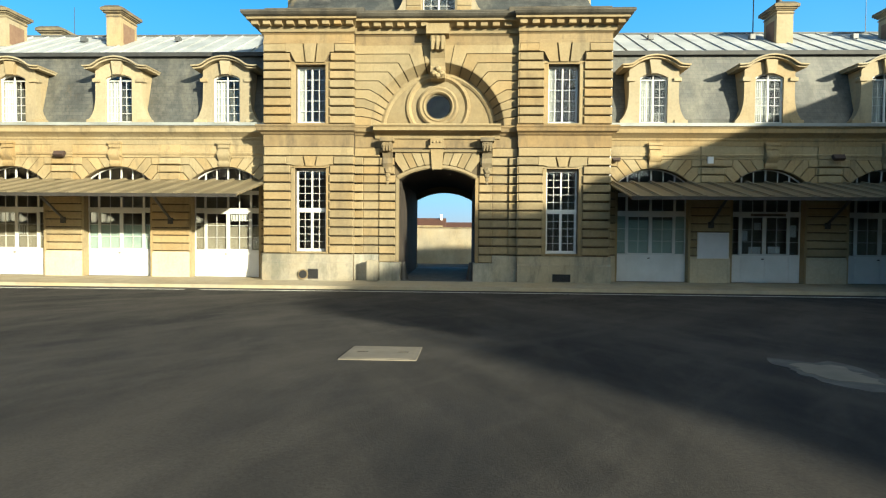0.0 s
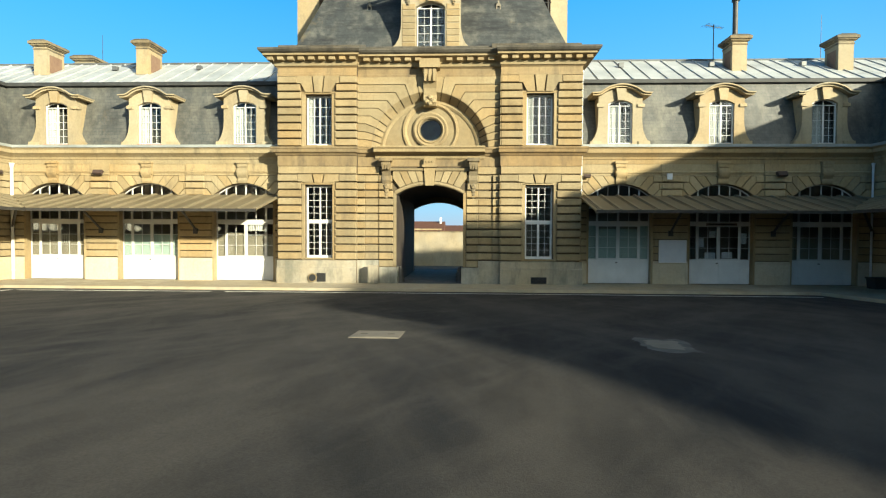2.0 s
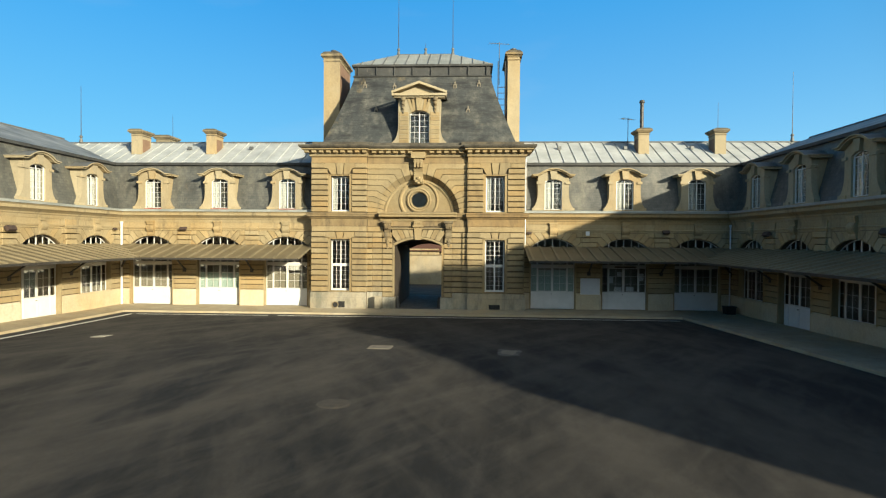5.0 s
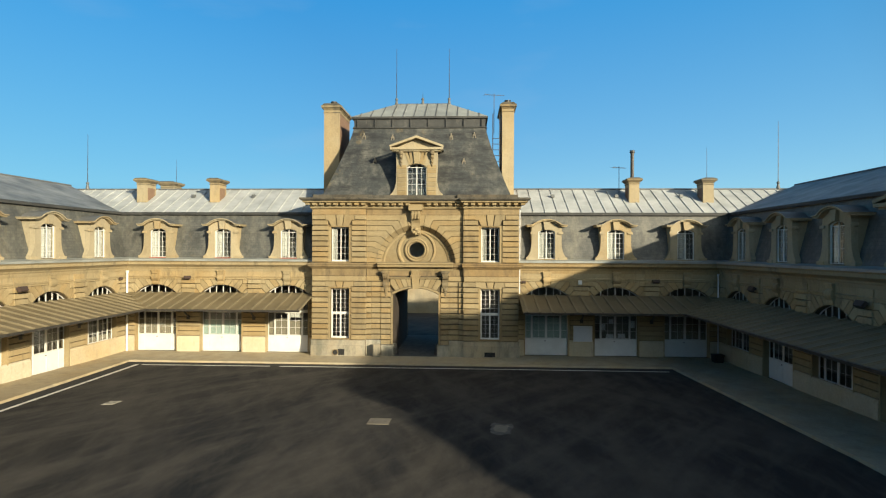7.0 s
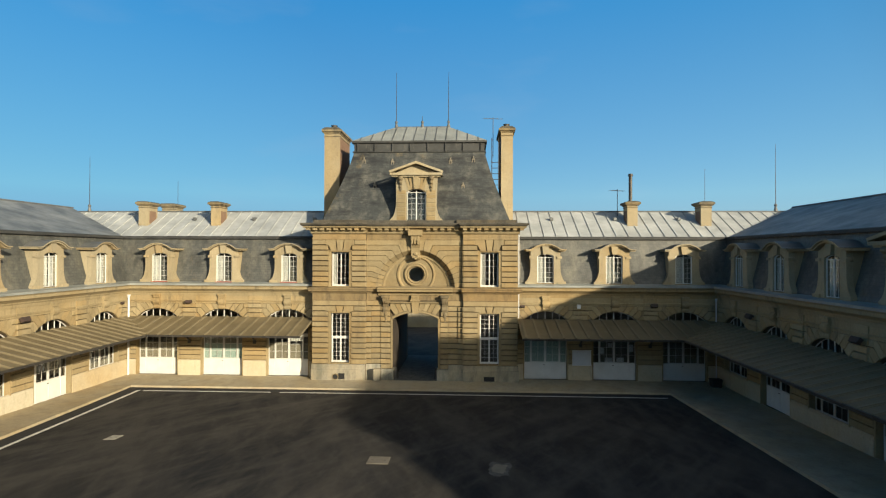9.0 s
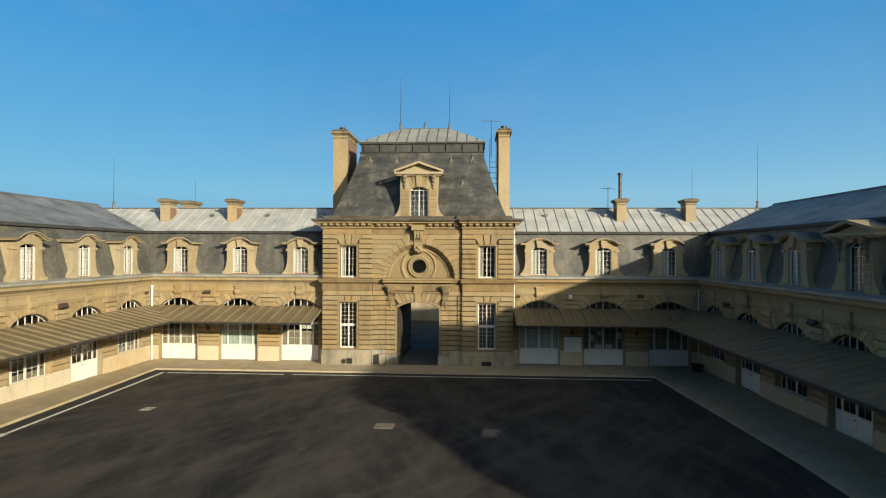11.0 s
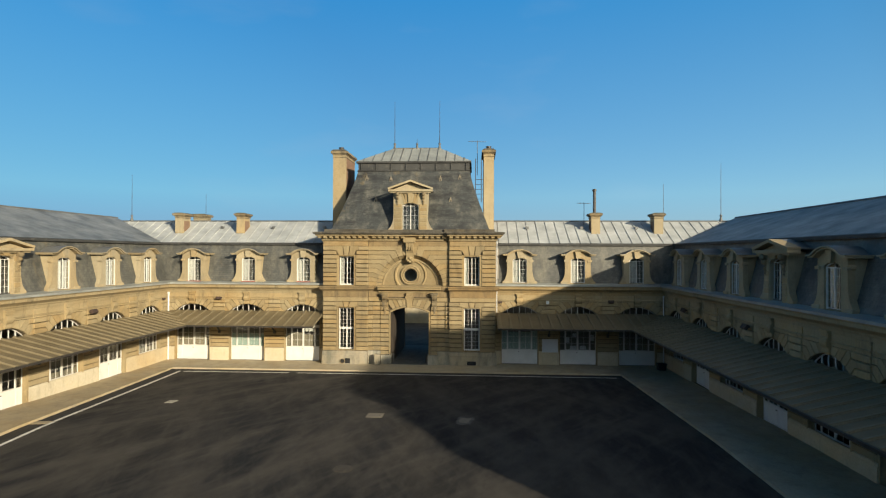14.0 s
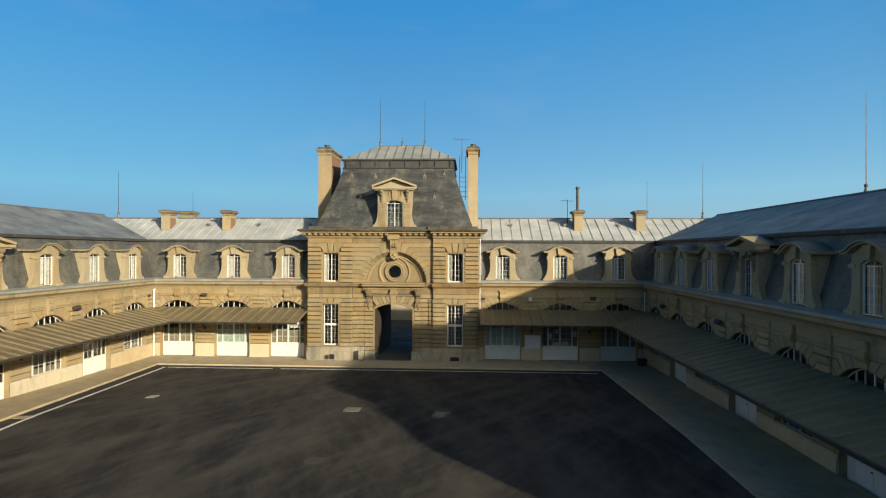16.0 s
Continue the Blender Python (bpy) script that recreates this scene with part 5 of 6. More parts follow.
for k in range(13):
    x = -2.87 + k * 0.478
    if abs(x - CX) > 0.5:
        stone(pav, x - 0.14, x + 0.14, 10.40, 10.555, REC - 0.18, 0.28, "dentil", GATE_STONE, 0.01)
for s in (-1, 1):
    bm = box(bmesh.new(), *sorted((s * 2.9, s * 6.95)), -0.25, 0.6, 10.9, 11.12)
    part("blocking_course", bm, GREYSTONE, pav)
part("blocking_course", box(bmesh.new(), -2.9, 2.9, -0.02, 0.6, 10.9, 11.10), GREYSTONE, pav)


def tall_window(x, half, z0, z1, y, split=None, rows=(5, 5), curtain=False):
    bm = bmesh.new()
    box(bm, x - half, x - half + 0.045, y, y + 0.08, z0, z1), box(bm, x + half - 0.045, x + half, y, y + 0.08, z0, z1)
    box(bm, x - half, x + half, y, y + 0.08, z1 - 0.045, z1), box(bm, x - half, x + half, y - 0.02, y + 0.08, z0, z0 + 0.07)
    a, b = x - half + 0.045, x + half - 0.045
    spans = [(z0 + 0.07, z1 - 0.06, rows[0])] if split is None else [(z0 + 0.07, split - 0.05, rows[0]), (split + 0.05, z1 - 0.06, rows[1])]
    if split:
        box(bm, a, b, y - 0.015, y + 0.08, split - 0.05, split + 0.05)
    for lo, hi, n in spans:
        wide = 0.055 if split and hi < split else 0.035
        sash(bm, a, x, lo, hi, y + 0.005, 2, n, wide * 0.9, 0.017), sash(bm, x, b, lo, hi, y + 0.005, 2, n, wide * 0.9, 0.017)
    w = part("window", bm, FRAME, pav, "tall white casement window with glazing bars")
    for c0, c1 in ((a, x), (x, b)):
        for lo, hi, n in spans:
            pane_grid(w, c0, c1, lo, hi, y + 0.03, 2, n, 0.9 * (0.055 if split and hi < split else 0.035))
    part("sill", box(bmesh.new(), x - half - 0.05, x + half + 0.05, -0.06, y + 0.06, z0 - 0.07, z0 - 0.002), GATE_STONE, w)
    if curtain:
        part("curtain", folds(a, x - 0.26, z0 + 0.07, z1 - 0.06, y + 0.12), CURTAIN, w, "white curtain")
    return w


for s in (-1, 1):
    tall_window(s * WIN_X, 0.64, 1.30, 4.70, 0.26, 3.02)
    tall_window(s * WIN_X, 0.61, 6.56, 8.90, 0.26, None, (5, 5), True)

# roof of the pavilion
RB, RT, RY0, RY1 = 6.62, 4.85, 0.55, 3.20
YM = 6.1                               # the ridge
ye = 2 * YM - RY1
RZ0, RZ1 = 10.95, 16.45
bm = bmesh.new()
rings = []
for k in range(9):
    f = k / 8
    g = 1 - (1 - f) ** 1.18            # a slight bell at the foot
    hx, y0, y1, z = RB + (RT - RB) * g, RY0 + (RY1 - RY0) * g, DEEP - RY0 + (ye - DEEP + RY0) * g, RZ0 + (RZ1 - RZ0) * f
    rings.append([bm.verts.new(p) for p in ((-hx, y0, z), (hx, y0, z), (hx, y1, z), (-hx, y1, z))])
for p, q in zip(rings, rings[1:]):
    for i in range(4):
        bm.faces.new((p[i], p[(i + 1) % 4], q[(i + 1) % 4], q[i]))
bm.faces.new(rings[-1])
sl = part("slate_roof", bm, OLD_SLATE, pav, "steep weathered slate pavilion roof with lichen")
bm = bmesh.new()
for (h0, z0), (h1, z1) in zip(((0.02, 16.3), (0.12, 16.36), (0.0, 16.5), (0.02, 17.0), (0.18, 17.06)), ((0.12, 16.36), (0.0, 16.5), (0.02, 17.0), (0.18, 17.06), (0.18, 17.20))):
    a = [bm.verts.new(p) for p in ((-RT - h0, RY1 - h0, z0), (RT + h0, RY1 - h0, z0), (RT + h0, ye + h0, z0), (-RT - h0, ye + h0, z0))]
    b = [bm.verts.new(p) for p in ((-RT - h1, RY1 - h1, z1), (RT + h1, RY1 - h1, z1), (RT + h1, ye + h1, z1), (-RT - h1, ye + h1, z1))]
    for i in range(4):
        bm.faces.new((a[i], a[(i + 1) % 4], b[(i + 1) % 4], b[i]))
cb = part("roof_band", bm, DARK_LEAD, pav, "lead-clad band below the upper roof")
for k in range(8):
    x = -4.6 + k * 1.314
    part("band_rib", box(bmesh.new(), x - 0.03, x + 0.03, RY1 - 0.12, RY1 + 0.04, 16.4, 17.05), DARK_LEAD, cb)
RIDGE = 2.08
bm = bmesh.new()
a = [bm.verts.new(p) for p in ((-RT - 0.17, RY1 - 0.17, 17.20), (RT + 0.17, RY1 - 0.17, 17.20), (RT + 0.17, ye + 0.17, 17.20), (-RT - 0.17, ye + 0.17, 17.20), (-RIDGE, YM, 18.90), (RIDGE, YM, 18.90))]
for f in ((0, 1, 5, 4), (1, 2, 5), (2, 3, 4, 5), (3, 0, 4)):
    bm.faces.new([a[i] for i in f])
zr = part("zinc_roof", bm, GREY_ZINC, pav, "pale hipped zinc upper roof")
for k in range(12):
    xb = -4.4 + k * 0.8
    f = max(0.0, abs(xb) - RIDGE) / (RT + 0.17 - RIDGE)
    p = Vector((xb, RY1 - 0.17, 17.20))
    q = Vector((xb, YM - (YM - RY1 + 0.17) * f, 18.90 - 1.70 * f))
    bm = bmesh.new()
    tube(bm, p + Vector((0, 0, 0.02)), q + Vector((0, 0, 0.02)), 0.035, None, 6)
    part("seam", bm, LEAD, zr)
bm = tube(bmesh.new(), (-RIDGE, YM, 18.86), (RIDGE, YM, 18.86), 0.08)
part("ridge_cap", bm, LEAD, zr)
pediment_dormer(pav, CX, 1.40, 11.05, 13.10, 0.68, 14.24, 15.20, 1.80, 0.45, 3.2)


WALL_STONE["now"] = STONE

# ---------------------------------------------------------------- chimneys
def chimney(x, y, w, d, z0, z1, label, panel=False, pots=1):
    c = thing("chimney", label, "chimney", Matrix.Translation((x, y, 0)), "chimneys")
    body = part("shaft", box(bmesh.new(), -w / 2, w / 2, -d / 2, d / 2, z0, z1 - 0.2), DORMER, c)
    out = 0.18 if pots else 0.19
    steps = ((0.04, 0.66, 0.58), (0.03, 0.45, 0.36), (0.09, 0.36, 0.28), (0.18, 0.28, 0.12)) if pots else ((0.03, 0.45, 0.38), (0.06, 0.30, 0.25), (0.12, 0.25, 0.18), (0.19, 0.18, 0.04))
    bm = bmesh.new()
    for g, a, b in steps:
        box(bm, -w / 2 - g, w / 2 + g, -d / 2 - g, d / 2 + g, z1 - a, z1 - b)
    part("cap", bm, WEATHERED, c)
    foot = z1 - (0.118 if pots else 0.038)
    part("capstone", prism(bmesh.new(), [(-w / 2 - out, foot), (w / 2 + out, foot), (w / 2 - 0.05, z1 + 0.04), (-w / 2 + 0.05, z1 + 0.04)], -d / 2 - out + 0.02, d / 2 + out - 0.02), GREYSTONE, c)
    for k in range(pots):
        bm = tube(bmesh.new(), (0, -d * 0.3, z1 - 0.02), (0, -d * 0.3, z1 + 0.30), 0.24, 0.20, 12)
        tube(bm, (0, -d * 0.3, z1 + 0.30), (0, -d * 0.3, z1 + 0.36), 0.25, 0.25, 12)
        part("pot", bm, IRON, c)
    if panel:
        for s in (-1, 1):
            part("brick_panel", box(bmesh.new(), *sorted((s * w / 2, s * (w / 2 + 0.015))), -d / 2 + 0.2, d / 2 - 0.2, z0 + (z1 - z0) * 0.1, z1 - 0.68), BRICK, c)
    else:
        part("base_course", box(bmesh.new(), -w / 2 - 0.05, w / 2 + 0.05, -d / 2 - 0.05, d / 2 + 0.05, z0, z0 + 0.9), DORMER, c)
    return c


chimney(-6.70, 5.65, 1.17, 3.6, 9.0, 18.34, "tall ochre stone chimney with brick side panel beside the slate roof", True)
chimney(6.56, 5.65, 0.88, 3.6, 9.0, 18.34, "tall ochre stone chimney with brick side panel beside the slate roof", True)
chimney(-21.22, 4.2, 0.74, 1.3, 10.9, 12.72, "squat ochre stone chimney with a moulded cap on the zinc roof", True, 0)
chimney(-15.58, 4.2, 0.70, 1.3, 10.9, 12.70, "squat ochre stone chimney with a moulded cap on the zinc roof", True, 0)
chimney(-20.85, 7.1, 1.1, 1.2, 10.6, 12.82, "squat ochre stone chimney behind the roof ridge", True, 0)
chimney(15.76, 4.15, 0.74, 1.1, 10.9, 12.70, "squat ochre stone chimney carrying a flue pipe", True, 0)
chimney(21.08, 4.15, 0.76, 1.1, 10.9, 12.68, "squat ochre stone chimney with a moulded cap on the zinc roof", True, 0)

for y in (-29.4,):
    chimney(CORNER_X + SIDE_RIDGE, y, 1.5, 1.1, 11.2, 13.35, "squat ochre stone chimney on the shaded roof ridge", True, 0)
flue = thing("flue_pipe", "dark metal flue pipe with a cap on a chimney", "flue pipe", Matrix.Translation((15.76, 4.15, 12.66)))
part("pipe", tube(bmesh.new(), (0, 0, 0), (0, 0, 2.0), 0.13, None, 12), IRON, flue)
part("cowl", tube(bmesh.new(), (0, 0, 2.0), (0, 0, 2.17), 0.2, 0.16, 12), IRON, flue)


def rod(x, y, z, h, r=0.032):
    t = thing("lightning_rod", "thin dark lightning rod on a roof ridge", "lightning rod", Matrix.Translation((x, y, z)), "lightning rods")
    part("mast", tube(bmesh.new(), (0, 0, 0), (0, 0, h), r, 0.012, 6), IRON, t)
    bm = tube(bmesh.new(), (0, 0, -0.05), (0, 0, 0.35), 0.16, 0.06, 10)
    bmesh.ops.create_icosphere(bm, subdivisions=2, radius=0.12, matrix=Matrix.Translation((0, 0, 0.42)))
    part("finial", bm, LEAD, t)


rod(-RIDGE, YM, 18.85, 4.4), rod(RIDGE, YM, 18.85, 4.4)
rod(-27.05, 5.8, 12.2, 4.4), rod(27.2, 5.8, 12.2, 5.1)
rod(CORNER_X + SIDE_RIDGE, -13.3, SIDE_TOP, 5.65)

# ---------------------------------------------------------------- ground
KERB = 0.13
EDGE_B, EDGE_R = -2.45, 16.38


def rise(x, y):
    """Height of the yard: it climbs away from the gate and is crowned in the middle."""
    if y > 9.7:
        return -0.045 * (min(y, 39.0) - 9.7)
    return 0.053 * max(0.0, min(16.5, -2.6 - y)) * max(0.0, 1 - 0.55 * (x / 20) ** 2)


def kerb_x(y):
    """The kerb along the sunlit range runs slightly askew."""
    return -18.40 + 0.0935 * max(0.0, min(20.0, -2.4 - y))


def sheet(bm, rows, lift, drop=None):
    """A surface over rows of points in plan, laid on the yard; drop: how far its edges go down."""
    top = [[bm.verts.new((x, y, rise(x, y) + lift)) for x, y in row] for row in rows]
    for p, q in zip(top, top[1:]):
        for k in range(len(p) - 1):
            bm.faces.new((p[k], p[k + 1], q[k + 1], q[k]))
    if drop:
        edge = top[0] + [r[-1] for r in top[1:]] + top[-1][-2::-1] + [r[0] for r in top[-2:0:-1]]
        low = [bm.verts.new((v.co.x, v.co.y, v.co.z - drop)) for v in edge]
        for k in range(len(edge)):
            n = (k + 1) % len(edge)
            bm.faces.new((edge[k], edge[n], low[n], low[k]))
    return bm


def spread(a, b, step=1.0):
    n = max(1, math.ceil(abs(b - a) / step))
    return [a + (b - a) * k / n for k in range(n + 1)]


xs_ = [-600, -120, -50] + spread(-27.2, 27.2, 1.36) + [50, 120, 600]
ys_ = [-600, -150, -70] + spread(-50, 0, 1.0) + spread(9.7, 39, 6) + [80, 600]
tagged(part("ground", sheet(bmesh.new(), [[(x, y) for x in xs_] for y in ys_], 0.0), ASPHALT, None, smooth=True), "dark worn asphalt yard with pale tyre sweeps", "ground", kind="structure")


def pavement(name, rows, label, mat=PAVING):
    return tagged(part(name, sheet(bmesh.new(), rows, KERB, KERB + 0.05), mat, None), label, "pavement", kind="structure")


pavement("pavement", [[(x, EDGE_B), (x, CORNER_Y if abs(x) > 7.0 else 0.02)] for x in (-CORNER_X, -18.4, -12, -7.01, -7.0, 0, 7.0, 7.01, 12, EDGE_R, CORNER_X)], "beige stone pavement with a low kerb along the gate range")
pavement("pavement", [[(-CORNER_X, y), (-19.5, y), (kerb_x(y), y)] for y in spread(EDGE_B - 0.002, -49)], "sunlit beige stone pavement with a low kerb")
pavement("pavement", [[(EDGE_R, y), (18.5, y), (CORNER_X, y)] for y in spread(EDGE_B - 0.002, -42)], "shaded beige stone pavement with a low kerb")
# passage floor takes a darker grey that holds the shade of the passage
pavement("passage_floor", [[(CX - 1.5, y), (CX + 1.5, y)] for y in (0.024, DEEP)], "grey paving of the gate passage, darkened for its shade", WORN_SHADE)


def stripe(pts, half, mat, lift=0.005):
    """A thin painted or laid band along a line in plan."""
    d = (Vector(pts[-1]) - Vector(pts[0])).normalized()
    n = Vector((-d.y, d.x)) * half
    return sheet(bmesh.new(), [[(p[0] - n.x, p[1] - n.y), (p[0] + n.x, p[1] + n.y)] for p in pts], lift, 0.02)


for x0, x1 in ((-17.0, -8.75), (-8.15, 15.9)):
    tagged(part("road_marking", stripe([(x, -3.36) for x in spread(x0, x1)], 0.08, LINE), LINE, None), "worn white painted line on asphalt", "road marking")
for y0, y1, off in ((-3.3, -17.95, 0.0), (-18.05, -44.0, 0.06)):
    tagged(part("road_marking", stripe([(kerb_x(y) + 0.98 + off, y) for y in spread(y0, y1)], 0.10, LINE), LINE, None), "long worn white painted line on asphalt", "road marking")
# fresh dark strips of asphalt between the kerb and the painted lines
tagged(part("asphalt_strip", sheet(bmesh.new(), [[(x, -3.27), (x, EDGE_B - 0.01)] for x in spread(-18.3, EDGE_R - 0.01)], 0.004), FRESH, None), "strip of fresh black asphalt along the kerb", "ground", kind="structure")
tagged(part("asphalt_strip", sheet(bmesh.new(), [[(kerb_x(y) + 0.01, y), (kerb_x(y) + 0.87, y)] for y in spread(-3.275, -17.9)], 0.004), FRESH, None), "strip of fresh black asphalt along the kerb", "ground", kind="structure")
tagged(part("kerb_ramp", sheet(bmesh.new(), [[(kerb_x(y) - 0.02, y), (kerb_x(y) + 0.9, y)] for y in (-18.0, -18.5)], 0.02, 0.04), PAVING, None), "pale worn ramp strip between kerb and line", "ramp")


def on_yard(x, y, turn=0.0):
    """A place on the yard, tilted with it."""
    fall = math.degrees(math.atan2(rise(x, y - 0.5) - rise(x, y + 0.5), 1.0))
    lean = math.degrees(math.atan2(rise(x + 0.5, y) - rise(x - 0.5, y), 1.0))
    return pose(x, y, rise(x, y), -fall, -lean, turn)


def cover(x, y, w, d, turn, mat, label):
    c = thing("manhole_cover", label, "manhole cover", on_yard(x, y, turn), "covers in the yard")
    part("rim", box(bmesh.new(), -w / 2, w / 2, -d / 2, d / 2, -0.02, 0.012), mat, c)
    part("lid", box(bmesh.new(), -w / 2 + 0.05, w / 2 - 0.05, -d / 2 + 0.05, d / 2 - 0.05, 0.0, 0.016), mat, c)
    for s in (-1, 1):
        part("lifting_slot", box(bmesh.new(), s * w * 0.28 - 0.06, s * w * 0.28 + 0.06, -0.02, 0.02, 0.015, 0.024), IRON, c)


cover(0.25, -16.50, 0.84, 0.92, 0, PATCH, "pale concrete manhole cover set in asphalt")
cover(-12.25, -13.65, 0.52, 0.7, 0, PALE, "small pale concrete cover in asphalt")
rag = thing("concrete_patch", "ragged pale grey concrete patch worn into the asphalt", "patch", on_yard(4.90, -17.15, -8), "covers in the yard")
rng = random.Random(5)
for name_, size, top, mat_ in (("edge", 1.0, 0.006, WORN_SHADE), ("core", 0.66, 0.009, PATCH)):
    ring_ = []
    for k in range(26):
        a_ = math.tau * k / 26
        r_ = size * (0.80 + 0.34 * rng.random()) / max(abs(math.cos(a_)) / 0.40, abs(math.sin(a_)) / 0.76)
        ring_.append((r_ * math.cos(a_), r_ * math.sin(a_)))
    bm = bmesh.new()
    lo_, hi_ = [bm.verts.new((a, b, -0.02)) for a, b in ring_], [bm.verts.new((a, b, top)) for a, b in ring_]
    bm.faces.new(hi_)
    for k in range(26):
        bm.faces.new((lo_[k], lo_[(k + 1) % 26], hi_[(k + 1) % 26], hi_[k]))
    part(name_, bm, mat_, rag)
rc = thing("round_manhole", "round worn gravelly manhole cover in asphalt", "manhole cover", on_yard(0.38, -24.1), "covers in the yard")
part("rim", tube(bmesh.new(), (0, 0, -0.02), (0, 0, 0.005), 0.40, 0.395, 28), PATCH_DARK, rc)
part("lid", tube(bmesh.new(), (0, 0, 0.0), (0, 0, 0.009), 0.33, 0.325, 28), PATCH_DARK, rc)

# beyond the gate
bm = box(bmesh.new(), -40, 40, 39.0, 39.5, -1.4, 2.6)
fw = tagged(part("boundary_wall", bm, RUBBLE, None), "long rough limestone boundary wall beyond the gate", "wall", kind="structure")
part("coping", box(bmesh.new(), -40, 40, 38.92, 39.58, 2.6, 2.72), WEATHERED, fw)
h = thing("house", "distant house with a red tiled roof beyond the wall", "house", Matrix.Translation((-10, 62, -1.32)))
part("wall", box(bmesh.new(), -9, 8, 0, 8, 0, 4.5), STONE, h)
part("roof", sweep(bmesh.new(), [(-0.5, 4.1), (4, 5.7), (8.5, 4.1)], -9.4, 8.4), TILE, h)
part("chimney", box(bmesh.new(), 7.55, 7.85, 3.0, 3.6, 4.6, 6.3), WHITE, h)
h = thing("house", "distant low house with a brown tiled roof beyond the wall", "house", Matrix.Translation((6.6, 64, -1.32)))
part("wall", box(bmesh.new(), -8.4, 9, 0, 8, 0, 4.0), STONE, h)
part("roof", sweep(bmesh.new(), [(-0.5, 3.9), (4, 5.1), (8.5, 3.9)], -8.5, 9.4), TILE, h)

# unseen block past the shaded range, shaped to give the yard's shadow edge
shadow_block = tagged(part("wall_east", box(bmesh.new(), 20.7, 29.0, -40.1, CORNER_Y - LEN_R - 0.002, 0, 6.9), STONE, None), "unseen plain block added to shape the shadow edge on the yard", "wall", kind="structure")
part("roof", sweep(bmesh.new(), [(-40.2, 6.904), (-40.2, 7.2), (-37.7, 8.5), (CORNER_Y - LEN_R - 0.002, 8.5), (CORNER_Y - LEN_R - 0.002, 6.904)], 20.7, 29.0), SLATE, shadow_block)
# unseen range added behind the view so window glass reflects less bright sky
bm = box(bmesh.new(), -30, 45, -84, -76, 0, 10.0)
far = tagged(part("wall_south", bm, STONE, None), "unseen plain range added to darken window reflections", "wall", kind="structure")
part("roof", sweep(bmesh.new(), [(-84.4, 10.0), (-80, 12.6), (-75.6, 10.0)], -30.4, 45.4), SLATE, far)

# ---------------------------------------------------------------- small things on the walls
WALL_Y = CORNER_Y
floodlight(pose(-16.1, WALL_Y - 0.1, 5.35) @ Matrix.Diagonal((0.8, 0.8, 0.8, 1)), "dark rusty metal floodlight on a limestone frieze")
floodlight(pose(16.35, WALL_Y - 0.1, 5.30) @ Matrix.Diagonal((0.8, 0.8, 0.8, 1)), "dark rusty metal floodlight on a shaded limestone frieze")
floodlight(pose(-CORNER_X + 0.1, -8.9, 5.15, 0, 0, 90), "dark rusty metal floodlight on a sunlit limestone frieze")
floodlight(pose(CORNER_X - 0.1, -4.2, 5.15, 0, 0, -90), "dark rusty metal floodlight on a shaded side wall")
floodlight(pose(CORNER_X - 0.1, -13.4, 5.15, 0, 0, -90), "dark rusty metal floodlight on a shaded side wall")
floodlight(pose(-CORNER_X + 0.1, -0.1, 5.3, 0, 0, 90) @ Matrix.Diagonal((0.55, 0.55, 0.55, 1)), "small rusty wall lamp on a sunlit frieze")
floodlight(pose(7.45, WALL_Y - 0.1, 5.2) @ Matrix.Diagonal((0.55, 0.55, 0.55, 1)), "small rusty wall lamp beside the gatehouse")

ab = thing("alarm_box", "small white alarm box on a shaded frieze", "alarm box", pose(11.3, WALL_Y - 0.12, 5.2))
part("case", box(bmesh.new(), -0.12, 0.12, -0.1, 0, -0.14, 0.14), WHITE, ab)
part("lid", box(bmesh.new(), -0.10, 0.10, -0.12, -0.1, -0.11, 0.11), BOARD, ab)

nb = thing("notice_board", "blank white notice board hung between two doors", "notice board", pose(11.5, WALL_Y - 0.12, 1.68))
part("panel", box(bmesh.new(), -0.60, 0.60, -0.03, 0, -0.50, 0.50), BOARD, nb)
bm = bmesh.new()
for x0, x1, z0, z1 in ((-0.64, 0.64, 0.50, 0.54), (-0.64, 0.64, -0.54, -0.50), (-0.64, -0.60, -0.5, 0.5), (0.60, 0.64, -0.5, 0.5)):
    box(bm, x0, x1, -0.05, 0, z0, z1)
part("border", bm, WHITE, nb)


def downpipe(x, y, z0, z1, mat, label, r=0.045):
    p = thing("downpipe", label, "downpipe", Matrix.Translation((x, y, 0)))
    part("pipe", tube(bmesh.new(), (0, 0, z0), (0, 0, z1), r, None, 10), mat, p)
    z = z0 + 0.4
    while z < z1:
        part("clip", tube(bmesh.new(), (0, 0, z), (0, 0, z + 0.06), r * 1.3, None, 10), mat, p)
        z += 1.7
    bm = tube(bmesh.new(), (0, 0, z1 - 0.02), (0.0, 0.0, z1 + 0.22), r, r * 1.8, 10)
    part("hopper", bm, mat, p)


downpipe(-CORNER_X + 0.22, CORNER_Y - 0.22, KERB, 5.6, WHITE, "white painted downpipe in an inner corner", 0.07)
downpipe(CORNER_X - 0.22, CORNER_Y - 0.22, KERB, 5.6, BOARD, "pale painted downpipe in a shaded inner corner")
downpipe(7.16, 0.55, 4.4, 9.9, BOARD, "thin white downpipe at the gatehouse corner", 0.035)


def grille(x, z, w, h, label):
    g = thing("cellar_grille", label, "vent", pose(x, -0.16, z))
    part("plate", box(bmesh.new(), -w / 2, w / 2, -0.02, 0.012, -h / 2, h / 2), DARK, g)
    for k in range(5):
        zz = -h / 2 + h * (k + 0.5) / 5
        part("slat", box(bmesh.new(), -w / 2 + 0.02, w / 2 - 0.02, -0.035, -0.018, zz - 0.012, zz + 0.012), DARK, g)


